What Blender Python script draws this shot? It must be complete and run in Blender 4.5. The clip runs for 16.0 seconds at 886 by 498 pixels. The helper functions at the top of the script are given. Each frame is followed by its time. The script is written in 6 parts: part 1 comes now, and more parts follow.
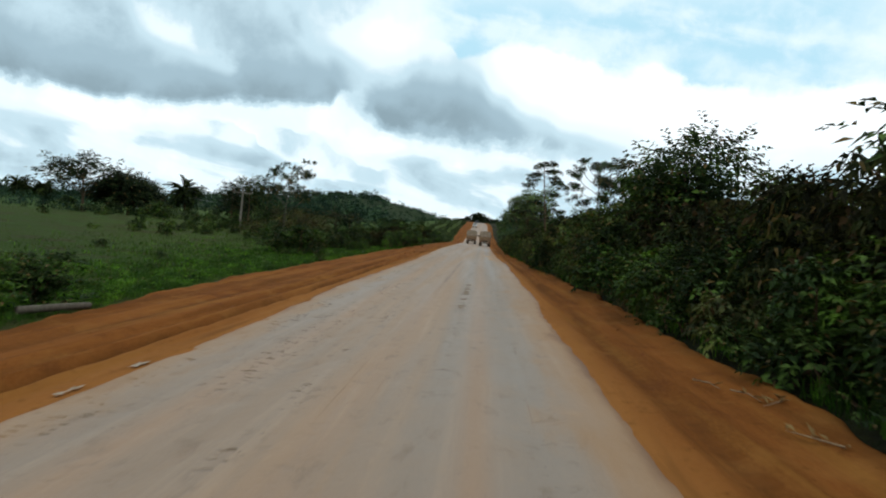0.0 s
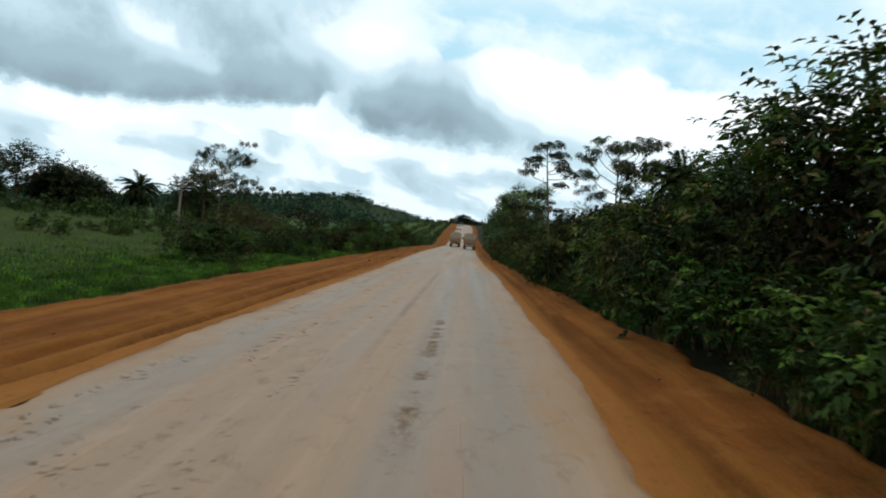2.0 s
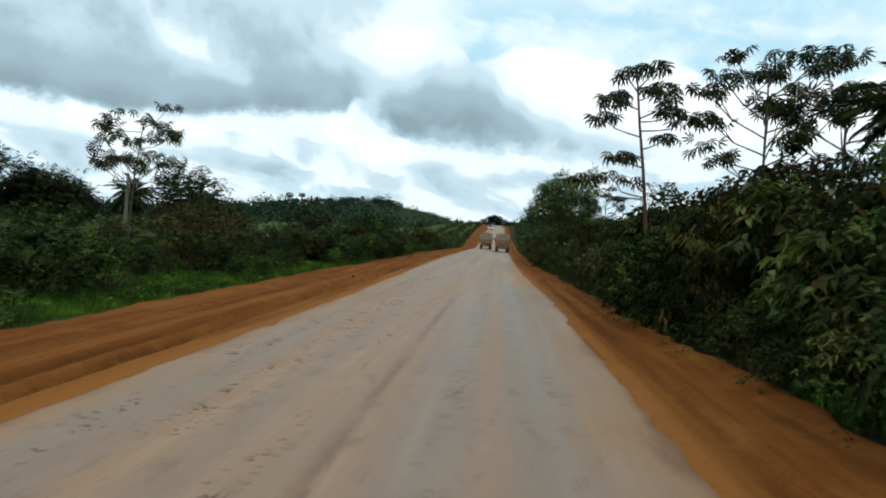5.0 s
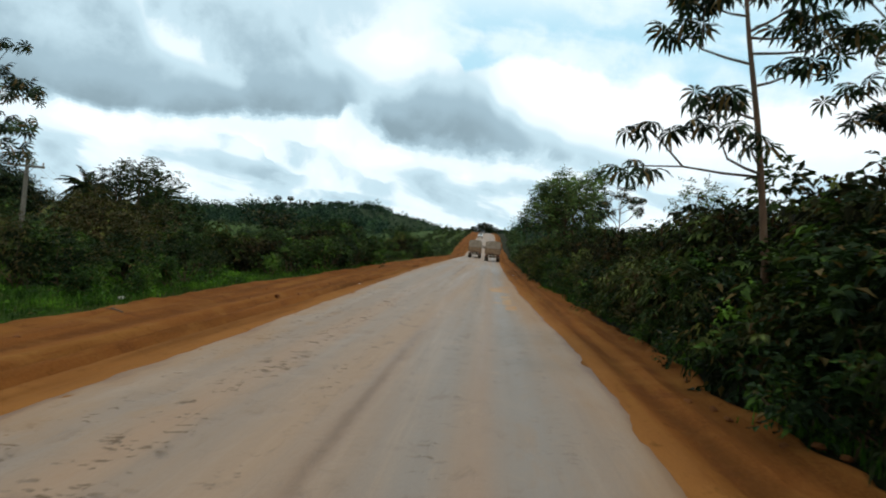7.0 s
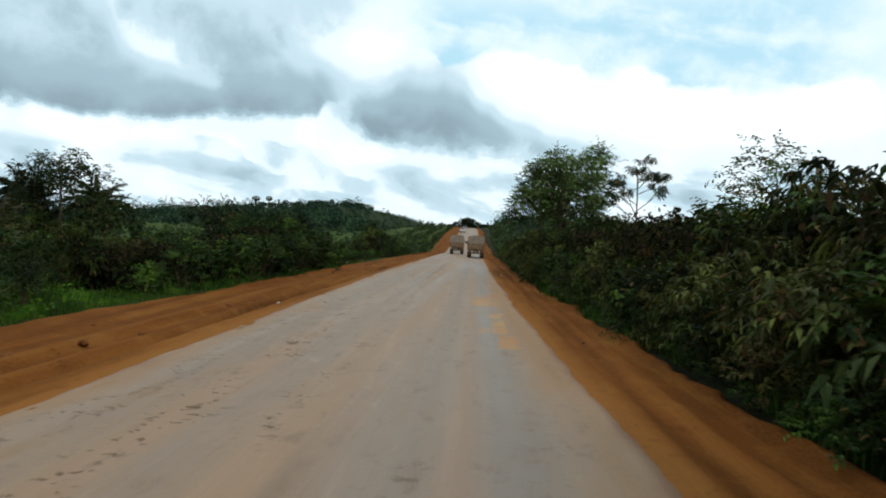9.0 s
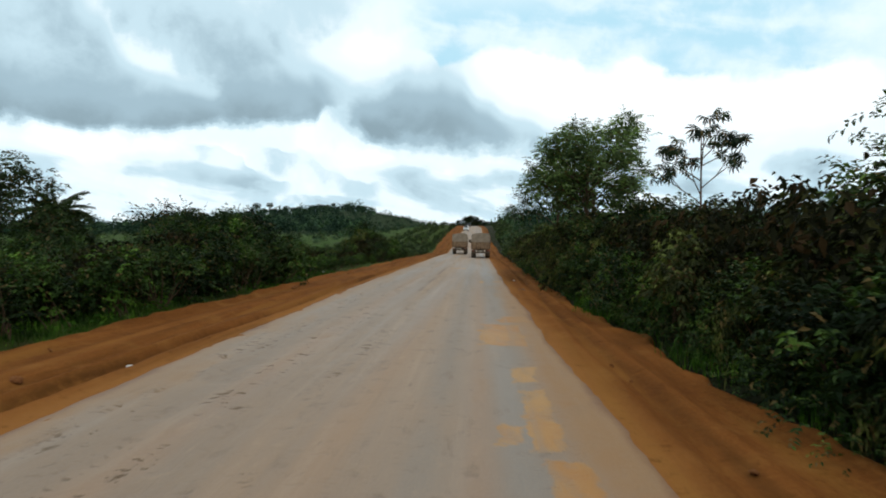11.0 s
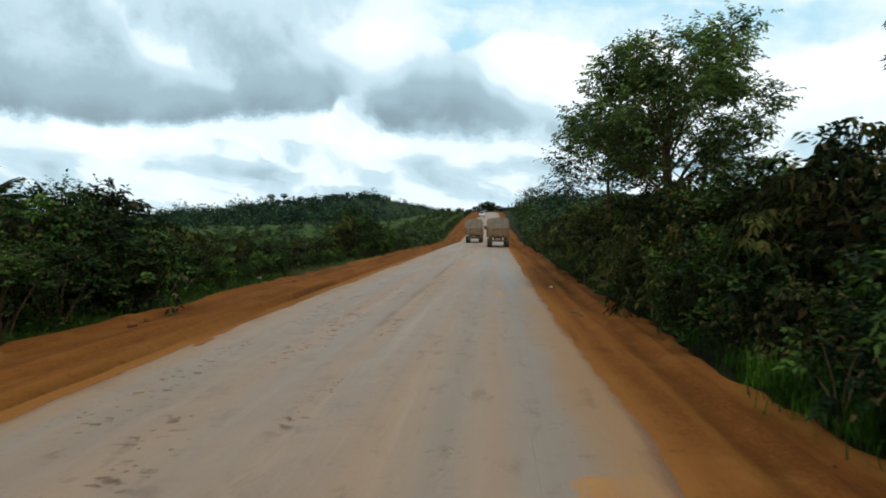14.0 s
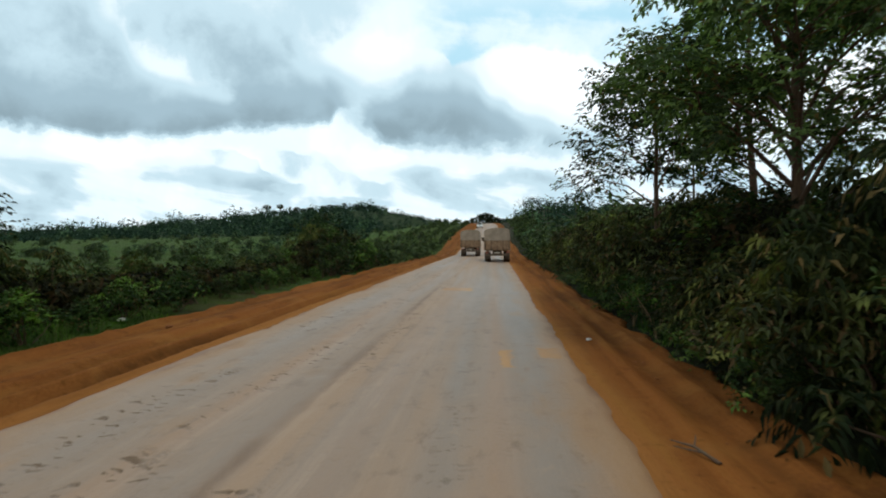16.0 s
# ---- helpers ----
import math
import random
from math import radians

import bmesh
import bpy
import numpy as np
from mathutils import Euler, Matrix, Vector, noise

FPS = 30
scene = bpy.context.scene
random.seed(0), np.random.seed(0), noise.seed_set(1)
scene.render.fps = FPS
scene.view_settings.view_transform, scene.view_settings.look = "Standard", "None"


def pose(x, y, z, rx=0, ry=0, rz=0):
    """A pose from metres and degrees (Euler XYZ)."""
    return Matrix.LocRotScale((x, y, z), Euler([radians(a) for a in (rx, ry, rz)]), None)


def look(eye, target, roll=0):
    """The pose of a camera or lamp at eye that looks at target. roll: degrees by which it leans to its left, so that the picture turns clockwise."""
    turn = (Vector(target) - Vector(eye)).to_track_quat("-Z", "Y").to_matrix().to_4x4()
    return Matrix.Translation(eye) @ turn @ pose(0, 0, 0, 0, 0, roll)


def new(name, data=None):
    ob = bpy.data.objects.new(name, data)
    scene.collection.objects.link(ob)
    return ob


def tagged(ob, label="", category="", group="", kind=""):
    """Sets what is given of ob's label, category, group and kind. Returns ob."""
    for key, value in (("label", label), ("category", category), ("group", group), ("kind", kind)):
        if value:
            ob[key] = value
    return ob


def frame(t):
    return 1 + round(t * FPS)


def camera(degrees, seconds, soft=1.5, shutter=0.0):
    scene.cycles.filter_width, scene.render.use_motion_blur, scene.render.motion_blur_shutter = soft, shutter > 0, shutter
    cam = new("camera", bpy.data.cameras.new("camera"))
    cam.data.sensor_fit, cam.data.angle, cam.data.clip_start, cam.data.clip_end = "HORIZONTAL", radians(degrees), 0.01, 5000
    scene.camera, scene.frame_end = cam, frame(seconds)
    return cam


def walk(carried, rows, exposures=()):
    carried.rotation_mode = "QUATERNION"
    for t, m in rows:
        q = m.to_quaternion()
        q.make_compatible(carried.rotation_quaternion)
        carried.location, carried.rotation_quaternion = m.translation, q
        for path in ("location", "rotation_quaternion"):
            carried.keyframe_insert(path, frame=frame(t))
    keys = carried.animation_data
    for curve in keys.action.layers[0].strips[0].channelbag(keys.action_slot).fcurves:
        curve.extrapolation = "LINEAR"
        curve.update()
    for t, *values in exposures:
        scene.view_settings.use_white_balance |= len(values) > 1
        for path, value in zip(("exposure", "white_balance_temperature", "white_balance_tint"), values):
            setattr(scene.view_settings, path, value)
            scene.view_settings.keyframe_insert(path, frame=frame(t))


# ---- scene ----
# ---- camera ----
cam = camera(72.0, 16.0, soft=1.9, shutter=0.3)
# seconds, x, y, z, yaw to the left, pitch up, lean to the left
PATH = [
    (0.0, 1.90, 0.00, 2.17, 3.73, -1.46, 4.38), (0.5, 1.92, 2.71, 2.17, 2.87, -0.08, 3.66),
    (1.0, 1.92, 5.42, 2.18, 3.50, -0.93, 5.66), (1.5, 1.94, 8.20, 2.20, 3.35, -1.63, 5.65),
    (2.0, 1.95, 10.98, 2.20, 2.33, -1.14, 4.63), (2.5, 1.95, 13.53, 2.19, 3.31, -0.95, 4.61),
    (3.0, 1.88, 16.08, 2.18, 5.46, -1.92, 4.83), (3.5, 1.87, 18.75, 2.23, 4.94, -1.78, 5.30),
    (4.0, 1.90, 21.28, 2.22, 5.12, -1.24, 2.84), (4.2, 1.87, 22.21, 2.20, 5.52, -1.10, 3.07),
    (6.3, 1.91, 31.70, 2.21, 4.96, -1.95, 2.95), (6.5, 1.89, 32.60, 2.23, 5.21, -2.21, 3.32),
    (7.0, 1.86, 34.87, 2.19, 4.46, -0.42, 4.20), (7.5, 1.83, 37.15, 2.14, 4.12, -2.51, 3.98),
    (8.0, 1.83, 39.46, 2.20, 3.43, -1.44, 3.60), (8.5, 1.88, 41.68, 2.16, 3.33, 0.28, 3.41),
    (8.7, 1.92, 42.56, 2.22, 3.02, -0.35, 3.02), (10.8, 1.87, 51.37, 2.17, 4.00, -1.24, 0.11),
    (11.0, 1.89, 52.20, 2.24, 3.31, -0.74, 0.13), (11.5, 1.89, 54.25, 2.20, 3.26, -0.92, -0.08),
    (12.0, 1.94, 56.22, 2.20, 4.53, -0.78, -0.02), (12.5, 1.96, 58.26, 2.19, 5.25, -1.43, 0.00),
    (13.0, 1.98, 60.37, 2.16, 5.07, -1.00, -0.66), (13.5, 1.99, 62.69, 2.21, 4.52, -1.91, -1.13),
    (14.0, 1.95, 64.89, 2.20, 4.96, -1.90, -1.11), (14.5, 1.88, 67.08, 2.20, 5.22, -1.26, 0.06),
    (15.0, 1.90, 69.43, 2.16, 5.09, -0.59, -0.23), (15.5, 1.83, 71.67, 2.19, 4.14, -0.29, -0.08),
    (16.0, 1.89, 73.83, 2.23, 4.77, -0.82, -0.97),
]


def eye_pose(x, y, z, yaw, pitch, lean):
    a, p = radians(yaw), radians(pitch)
    ahead = Vector((-math.sin(a) * math.cos(p), math.cos(a) * math.cos(p), math.sin(p)))
    eye = Vector((x, y, z))
    return look(eye, eye + ahead, lean)


walk(cam, [(t, eye_pose(*row)) for t, *row in PATH], exposures=[(0.0, 0.0), (16.0, 0.0)])

# ---- sky and sun ----
SUN_EL, SUN_AZ = radians(58), radians(150)


class Nodes:
    """A little help to write node trees."""

    def __init__(self, tree):
        self.tree = tree

    def make(self, kind):
        return self.tree.nodes.new(kind)

    def link(self, value, socket):
        if isinstance(value, bpy.types.NodeSocket):
            self.tree.links.new(value, socket)
        else:
            socket.default_value = value

    def math(self, op, a, b=0.0, c=0.0, clamp=False):
        n = self.make("ShaderNodeMath")
        n.operation, n.use_clamp = op, clamp
        self.link(a, n.inputs[0]), self.link(b, n.inputs[1]), self.link(c, n.inputs[2])
        return n.outputs[0]

    def mix(self, fac, a, b, blend="MIX"):
        n = self.make("ShaderNodeMix")
        n.data_type, n.blend_type = "RGBA", blend
        self.link(fac, n.inputs[0])
        for v, s in ((a, n.inputs[6]), (b, n.inputs[7])):
            self.link((*v, 1.0) if isinstance(v, tuple) and len(v) == 3 else v, s)
        return n.outputs[2]

    def step(self, value, lo, hi, a=0.0, b=1.0):
        n = self.make("ShaderNodeMapRange")
        n.interpolation_type = "SMOOTHSTEP"
        for v, s in zip((value, lo, hi, a, b), n.inputs):
            self.link(v, s)
        return n.outputs[0]

    def noise(self, vector, scale, detail=4.0, rough=0.55, distortion=0.0):
        n = self.make("ShaderNodeTexNoise")
        if vector is not None:
            self.link(vector, n.inputs["Vector"])
        n.inputs["Scale"].default_value, n.inputs["Detail"].default_value = scale, detail
        n.inputs["Roughness"].default_value, n.inputs["Distortion"].default_value = rough, distortion
        return n.outputs["Fac"]

    def voronoi(self, vector, scale, feature="F1", randomness=1.0):
        n = self.make("ShaderNodeTexVoronoi")
        n.feature = feature
        self.link(vector, n.inputs["Vector"])
        n.inputs["Scale"].default_value, n.inputs["Randomness"].default_value = scale, randomness
        return n.outputs

    def vec(self, x, y, z=0.0):
        n = self.make("ShaderNodeCombineXYZ")
        for v, s in zip((x, y, z), n.inputs):
            self.link(v, s)
        return n.outputs[0]

    def split(self, vector):
        n = self.make("ShaderNodeSeparateXYZ")
        self.link(vector, n.inputs[0])
        return n.outputs[0], n.outputs[1], n.outputs[2]


def build_sky():
    world = bpy.data.worlds.new("cloudy_sky")
    scene.world = world
    world.use_nodes = True
    k = Nodes(world.node_tree)
    back = world.node_tree.nodes["Background"]
    way = k.make("ShaderNodeTexCoord").outputs["Generated"]
    x, y, z = k.split(way)
    az = k.math("MULTIPLY", k.math("ARCTAN2", x, y), 57.2958)
    el = k.math("MULTIPLY", k.math("ARCSINE", z), 57.2958)
    sky = k.make("ShaderNodeTexSky")
    sky.sky_type, sky.sun_disc, sky.sun_elevation, sky.sun_rotation = "NISHITA", False, SUN_EL, SUN_AZ
    blue = k.mix(1.0, sky.outputs[0], (0.13, 0.13, 0.13), "MULTIPLY")
    # the cloud deck overhead and behind: flat layers seen from below, so they crowd towards the horizon
    up = k.math("ADD", k.math("MAXIMUM", z, 0.0), 0.16)
    deck = k.vec(k.math("DIVIDE", x, up), k.math("DIVIDE", y, up), 0.0)
    big = k.noise(deck, 1.1, 7.0, 0.55, 0.3)
    fine = k.noise(way, 8.0, 7.0, 0.55, 0.3)
    puff = k.noise(way, 22.0, 6.0, 0.58, 0.2)
    soft = k.noise(k.vec(k.math("MULTIPLY", az, 0.11), k.math("ADD", k.math("MULTIPLY", el, 0.30), k.math("MULTIPLY", az, 0.06)), 4.0), 1.0, 4.0, 0.5, 0.4)
    dev = k.math("SUBTRACT", fine, 0.5)
    dev2 = k.math("SUBTRACT", puff, 0.5)
    a = k.math("ADD", az, k.math("MULTIPLY", dev, 5.0))
    e = k.math("ADD", el, k.math("ADD", k.math("MULTIPLY", dev, 2.2), k.math("MULTIPLY", dev2, 1.6)))

    def outline(points):
        """An edge of a cloud: its elevation over the azimuth, in degrees."""
        n = k.make("ShaderNodeValToRGB")
        n.color_ramp.interpolation = "EASE"
        first, *inner, last = points
        n.color_ramp.elements[0].position, n.color_ramp.elements[1].position = (first[0] + 50) / 90, (last[0] + 50) / 90
        for at, _ in inner:
            n.color_ramp.elements.new((at + 50) / 90)
        for element, (_, h) in zip(n.color_ramp.elements, points):
            element.color = (h / 30, h / 30, h / 30, 1.0)
        k.link(k.math("DIVIDE", k.math("ADD", a, 50.0), 90.0, clamp=True), n.inputs[0])
        return k.math("MULTIPLY", k.split(n.outputs[0])[0], 30.0)

    def over(points):
        return k.math("SUBTRACT", e, outline(points))

    def times(*values):
        out = values[0]
        for v in values[1:]:
            out = k.math("MULTIPLY", out, v)
        return out

    # the long grey bank, darkest along its flat base
    bank_low, bank_high = over(CLOUD_LINES["bank_base"]), over(CLOUD_LINES["bank_top"])
    bank = times(k.step(bank_low, -0.5, 0.9), k.step(bank_low, 0.3, 5.5, 0.80, 0.46), k.step(bank_high, 4.5, -1.0, 0.6, 1.0), k.step(a, -8.5, -15.8))
    # the second grey cloud, behind the road's end
    veil_low, veil_high = over(CLOUD_LINES["veil_base"]), over(CLOUD_LINES["veil_top"])
    veil = times(k.step(veil_low, -0.9, 2.2), k.step(veil_high, 3.6, -5.2, 0.0, 0.80), k.step(a, -18.0, -7.0, 0.50, 1.0), k.step(a, 19.0, 5.0))
    # shaded undersides of the small white heaps, and thin grey haze low down
    heap = over(CLOUD_LINES["heap_base"])
    heap = times(k.step(heap, 0.05, -0.35), k.step(heap, -3.0, -0.8), k.step(a, -27.0, -25.0), k.step(a, -16.5, -18.5), 0.34)
    fold = over(CLOUD_LINES["fold"])
    fold = times(k.step(fold, 0.5, 0.0), k.step(fold, -2.6, -0.4), k.step(a, -20.0, -18.0), k.step(a, -7.5, -10.0), 0.26)
    haze = times(k.step(soft, 0.36, 0.66), k.step(el, 8.4, 6.0), k.step(el, 0.6, 2.6, 0.30, 0.46))
    shade = k.math("MAXIMUM", k.math("MAXIMUM", bank, veil), k.math("MAXIMUM", k.math("MAXIMUM", heap, fold), haze))
    # bright seams between the layers
    for points in (CLOUD_LINES["seam_left"], CLOUD_LINES["seam_right"]):
        d = k.math("DIVIDE", over(points), 1.1)
        lo, hi = points[0][0], points[-1][0]
        seam = times(k.math("EXPONENT", k.math("MULTIPLY", k.math("MULTIPLY", d, d), -1.0)), k.step(a, lo - 1.5, lo), k.step(a, hi + 1.5, hi), 0.40 if lo < -25 else 0.15)
        shade = k.math("MULTIPLY", shade, k.math("SUBTRACT", 1.0, seam))
    # sunlit heaps stand out white against the thin veil of the rest
    light = times(k.step(over(CLOUD_LINES["heap_tops"]), 0.2, -0.8), k.step(veil_high, -1.5, 1.2), k.step(a, -2.5, 1.5), 0.30)
    for a0, e0, wa, we in ((-33.0, 7.4, 6.5, 1.2), (-22.6, 7.3, 2.6, 1.1), (-10.5, 7.6, 3.2, 1.4), (-29.0, 15.6, 2.2, 1.8), (-12.5, 17.0, 4.5, 1.8), (-3.6, 6.0, 1.6, 0.6)):
        da, de = k.math("DIVIDE", k.math("SUBTRACT", a, a0), wa), k.math("DIVIDE", k.math("SUBTRACT", e, e0), we)
        light = k.math("MAXIMUM", light, k.math("MULTIPLY", k.math("EXPONENT", k.math("MULTIPLY", k.math("ADD", k.math("MULTIPLY", da, da), k.math("MULTIPLY", de, de)), -1.0)), 0.30))
    shade = k.math("ADD", k.math("SUBTRACT", shade, light), 0.20)
    shade = k.math("ADD", shade, k.math("ADD", k.math("MULTIPLY", dev, 0.80), k.math("MULTIPLY", dev2, 0.30)))
    ahead = times(k.step(az, -56.0, -46.0), k.step(az, 38.0, 28.0), k.step(el, 26.0, 19.0))
    around = k.math("ADD", k.math("MULTIPLY", k.math("SUBTRACT", big, 0.5), 1.6), 0.42)
    shade = k.math("ADD", times(shade, ahead), k.math("MULTIPLY", around, k.math("SUBTRACT", 1.0, ahead)))
    gap = times(k.step(over(CLOUD_LINES["heap_tops"]), -0.15, 0.55), k.step(a, -9.0, -3.0, 0.0, 1.0), k.step(az, 36.0, 26.0), k.step(el, 25.0, 19.0))
    gap = k.math("MULTIPLY", gap, k.step(k.math("ADD", soft, k.math("MULTIPLY", dev2, 0.5)), 0.34, 0.66, 0.25, 0.9))
    ramp = k.make("ShaderNodeValToRGB")
    ramp.color_ramp.interpolation = "EASE"
    stops = ((0.0, (1.06, 1.14, 1.18)), (0.30, (0.90, 1.04, 1.10)), (0.52, (0.61, 0.81, 0.91)), (0.75, (0.39, 0.545, 0.635)), (1.0, (0.285, 0.40, 0.465)))
    ramp.color_ramp.elements[0].position, ramp.color_ramp.elements[1].position = 0.0, 1.0
    for at, _ in stops[1:-1]:
        ramp.color_ramp.elements.new(at)
    for element, (at, c) in zip(ramp.color_ramp.elements, stops):
        element.color = (*c, 1.0)
    k.link(k.math("ADD", k.math("MULTIPLY", shade, 0.86), 0.06, clamp=True), ramp.inputs[0])
    colour = k.mix(gap, ramp.outputs[0], k.mix(0.88, blue, (0.50, 0.84, 1.0)))
    k.link(colour, back.inputs[0])
    back.inputs[1].default_value = 1.0
    sun = bpy.data.lights.new("sun", "SUN")
    sun.energy, sun.angle, sun.color = 0.8, radians(14), (1.0, 0.95, 0.88)
    ob = new("sun", sun)
    toward = Vector((math.sin(SUN_AZ) * math.cos(SUN_EL), math.cos(SUN_AZ) * math.cos(SUN_EL), math.sin(SUN_EL)))
    ob.matrix_world = look(toward * 200, (0, 0, 0))


# outlines of the clouds: azimuth and elevation in degrees
CLOUD_LINES = {
    "bank_base": ((-50, 9.9), (-40, 9.4), (-36.3, 8.9), (-32, 8.8), (-28, 9.0), (-25.9, 9.5), (-23.6, 10.1), (-18.8, 10.2), (-15.6, 10.4), (-14.2, 11.8)),
    "bank_top": ((-50, 15.0), (-40, 15.2), (-36.5, 16.0), (-31.5, 16.6), (-28.4, 15.6), (-24, 17.2), (-19.2, 16.6), (-16, 14.8), (-13, 12.9)),
    "veil_base": ((-18, 11.0), (-13.3, 10.7), (-10.7, 9.8), (-8.5, 8.5), (-5.3, 8.4), (-3.2, 8.0), (0, 7.8), (2.2, 7.2), (7.3, 7.2), (16, 7.8)),
    "veil_top": ((-16, 12.7), (-13, 13.6), (-9.9, 14.6), (-6.9, 15.8), (-3.7, 15.6), (-1.5, 14.8), (0.7, 13.2), (3.4, 11.6), (7.1, 10.4), (16, 9.6)),
    "heap_base": ((-28, 8.6), (-25.4, 8.4), (-23.6, 8.3), (-21.6, 7.7), (-20.1, 6.7), (-18.6, 5.9), (-16, 5.2)),
    "fold": ((-20, 8.7), (-18.8, 8.3), (-16.5, 7.4), (-13.5, 6.1), (-11.6, 5.6), (-7, 5.2)),
    "seam_left": ((-33, 18.5), (-30.6, 15.9), (-28.4, 14.6), (-26.4, 13.6), (-24, 12.8)),
    "seam_right": ((-20, 18.6), (-19.3, 17.9), (-16.1, 15.0), (-13.5, 13.1), (-12, 12.4)),
    "heap_tops": ((-12, 16.6), (-10, 16.0), (-7.5, 17.1), (-4.3, 16.8), (-3.2, 15.8), (-1.1, 16.5), (0.9, 17.4), (3.5, 17.3), (5.1, 16.6), (7.7, 16.1), (10.8, 15.2), (14.1, 15.9), (18.9, 13.9), (30, 13.5)),
}
build_sky()

# ---- materials ----
def material(name, rough=0.8):
    m = bpy.data.materials.new(name)
    m.use_nodes = True
    k = Nodes(m.node_tree)
    p = m.node_tree.nodes["Principled BSDF"]
    p.inputs["Roughness"].default_value = rough
    return m, k, p


def bump(k, p, height, strength, distance):
    b = k.make("ShaderNodeBump")
    b.inputs["Strength"].default_value, b.inputs["Distance"].default_value = strength, distance
    k.link(height, b.inputs["Height"])
    k.link(b.outputs[0], p.inputs["Normal"])


def soil_colour(k, pos):
    """Red laterite: two scales of tint, pale dust and darker damp spots."""
    x, y, z = k.split(pos)
    streak = k.noise(k.vec(k.math("MULTIPLY", x, 1.6), k.math("MULTIPLY", y, 0.12), z), 1.0, 5.0, 0.6, 0.3)
    spot = k.noise(pos, 0.9, 6.0, 0.6)
    grain = k.noise(pos, 22.0, 4.0, 0.65)
    c = k.mix(k.step(streak, 0.3, 0.7), (0.106, 0.033, 0.007), (0.188, 0.062, 0.014))
    c = k.mix(k.step(spot, 0.50, 0.75, 0.0, 0.65), c, (0.237, 0.099, 0.025))
    c = k.mix(k.step(spot, 0.44, 0.30, 0.0, 0.6), c, (0.075, 0.021, 0.007))
    c = k.mix(k.step(grain, 0.35, 0.75, 0.0, 0.45), c, (0.244, 0.092, 0.022))
    return c, grain, streak


def soil_material():
    m, k, p = material("red_soil", 0.95)
    pos = k.make("ShaderNodeNewGeometry").outputs["Position"]
    c, grain, streak = soil_colour(k, pos)
    uv_node = k.make("ShaderNodeUVMap")
    uv_node.uv_map = "across"
    u, v, _ = k.split(uv_node.outputs[0])
    worn = k.math("ADD", u, k.math("MULTIPLY", k.math("SUBTRACT", streak, 0.5), 0.35))
    c = k.mix(k.step(worn, 0.30, 0.02, 0.0, 0.75), c, (0.281, 0.113, 0.030))
    x, y, z = k.split(pos)
    band = k.noise(k.vec(k.math("MULTIPLY", x, 2.0), k.math("MULTIPLY", y, 0.10), 5.0), 1.0, 5.0, 0.6, 0.2)
    clod = k.noise(pos, 5.0, 5.0, 0.7)
    c = k.mix(k.step(band, 0.50, 0.68, 0.0, 0.4), c, (0.251, 0.109, 0.023))
    c = k.mix(k.step(band, 0.48, 0.32, 0.0, 0.5), c, (0.093, 0.034, 0.008))
    c = k.mix(k.step(clod, 0.56, 0.72, 0.0, 0.55), c, (0.082, 0.029, 0.005))
    # shade of the wheel ruts put into the colour as uneven dark lines
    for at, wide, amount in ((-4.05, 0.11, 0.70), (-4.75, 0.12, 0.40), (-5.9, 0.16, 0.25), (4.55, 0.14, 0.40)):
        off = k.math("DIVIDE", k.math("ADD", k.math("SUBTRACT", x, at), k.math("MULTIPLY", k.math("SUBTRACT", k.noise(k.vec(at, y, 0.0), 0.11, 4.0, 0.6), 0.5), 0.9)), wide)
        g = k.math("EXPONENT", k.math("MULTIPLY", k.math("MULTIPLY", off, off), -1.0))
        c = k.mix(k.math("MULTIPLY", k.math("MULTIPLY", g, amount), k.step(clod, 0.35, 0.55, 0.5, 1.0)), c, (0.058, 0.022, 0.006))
    litter = k.math("MULTIPLY", k.step(k.noise(pos, 14.0, 4.0, 0.7), 0.60, 0.72), k.step(worn, 0.70, 1.0))
    c = k.mix(k.math("MULTIPLY", litter, 0.6), c, (0.060, 0.036, 0.009))
    k.link(c, p.inputs["Base Color"])
    p.inputs["Specular IOR Level"].default_value = 0.03
    bump(k, p, k.math("ADD", k.math("ADD", k.math("MULTIPLY", grain, 0.4), streak), k.math("MULTIPLY", clod, 0.8)), 0.8, 0.05)
    return m


# filled holes in the road: x from, x to, y from, y to
FILLS = ((1.95, 2.95, 65.1, 68.4), (2.45, 2.85, 61.8, 62.9), (2.48, 2.86, 58.6, 61.3), (2.10, 2.42, 58.8, 59.5), (2.55, 3.0, 56.6, 58.4), (2.5, 3.4, 68.9, 70.2),
         (1.98, 2.2, 84.2, 85.9), (2.72, 3.15, 85.2, 86.3), (-0.35, 0.95, 99.4, 100.9))


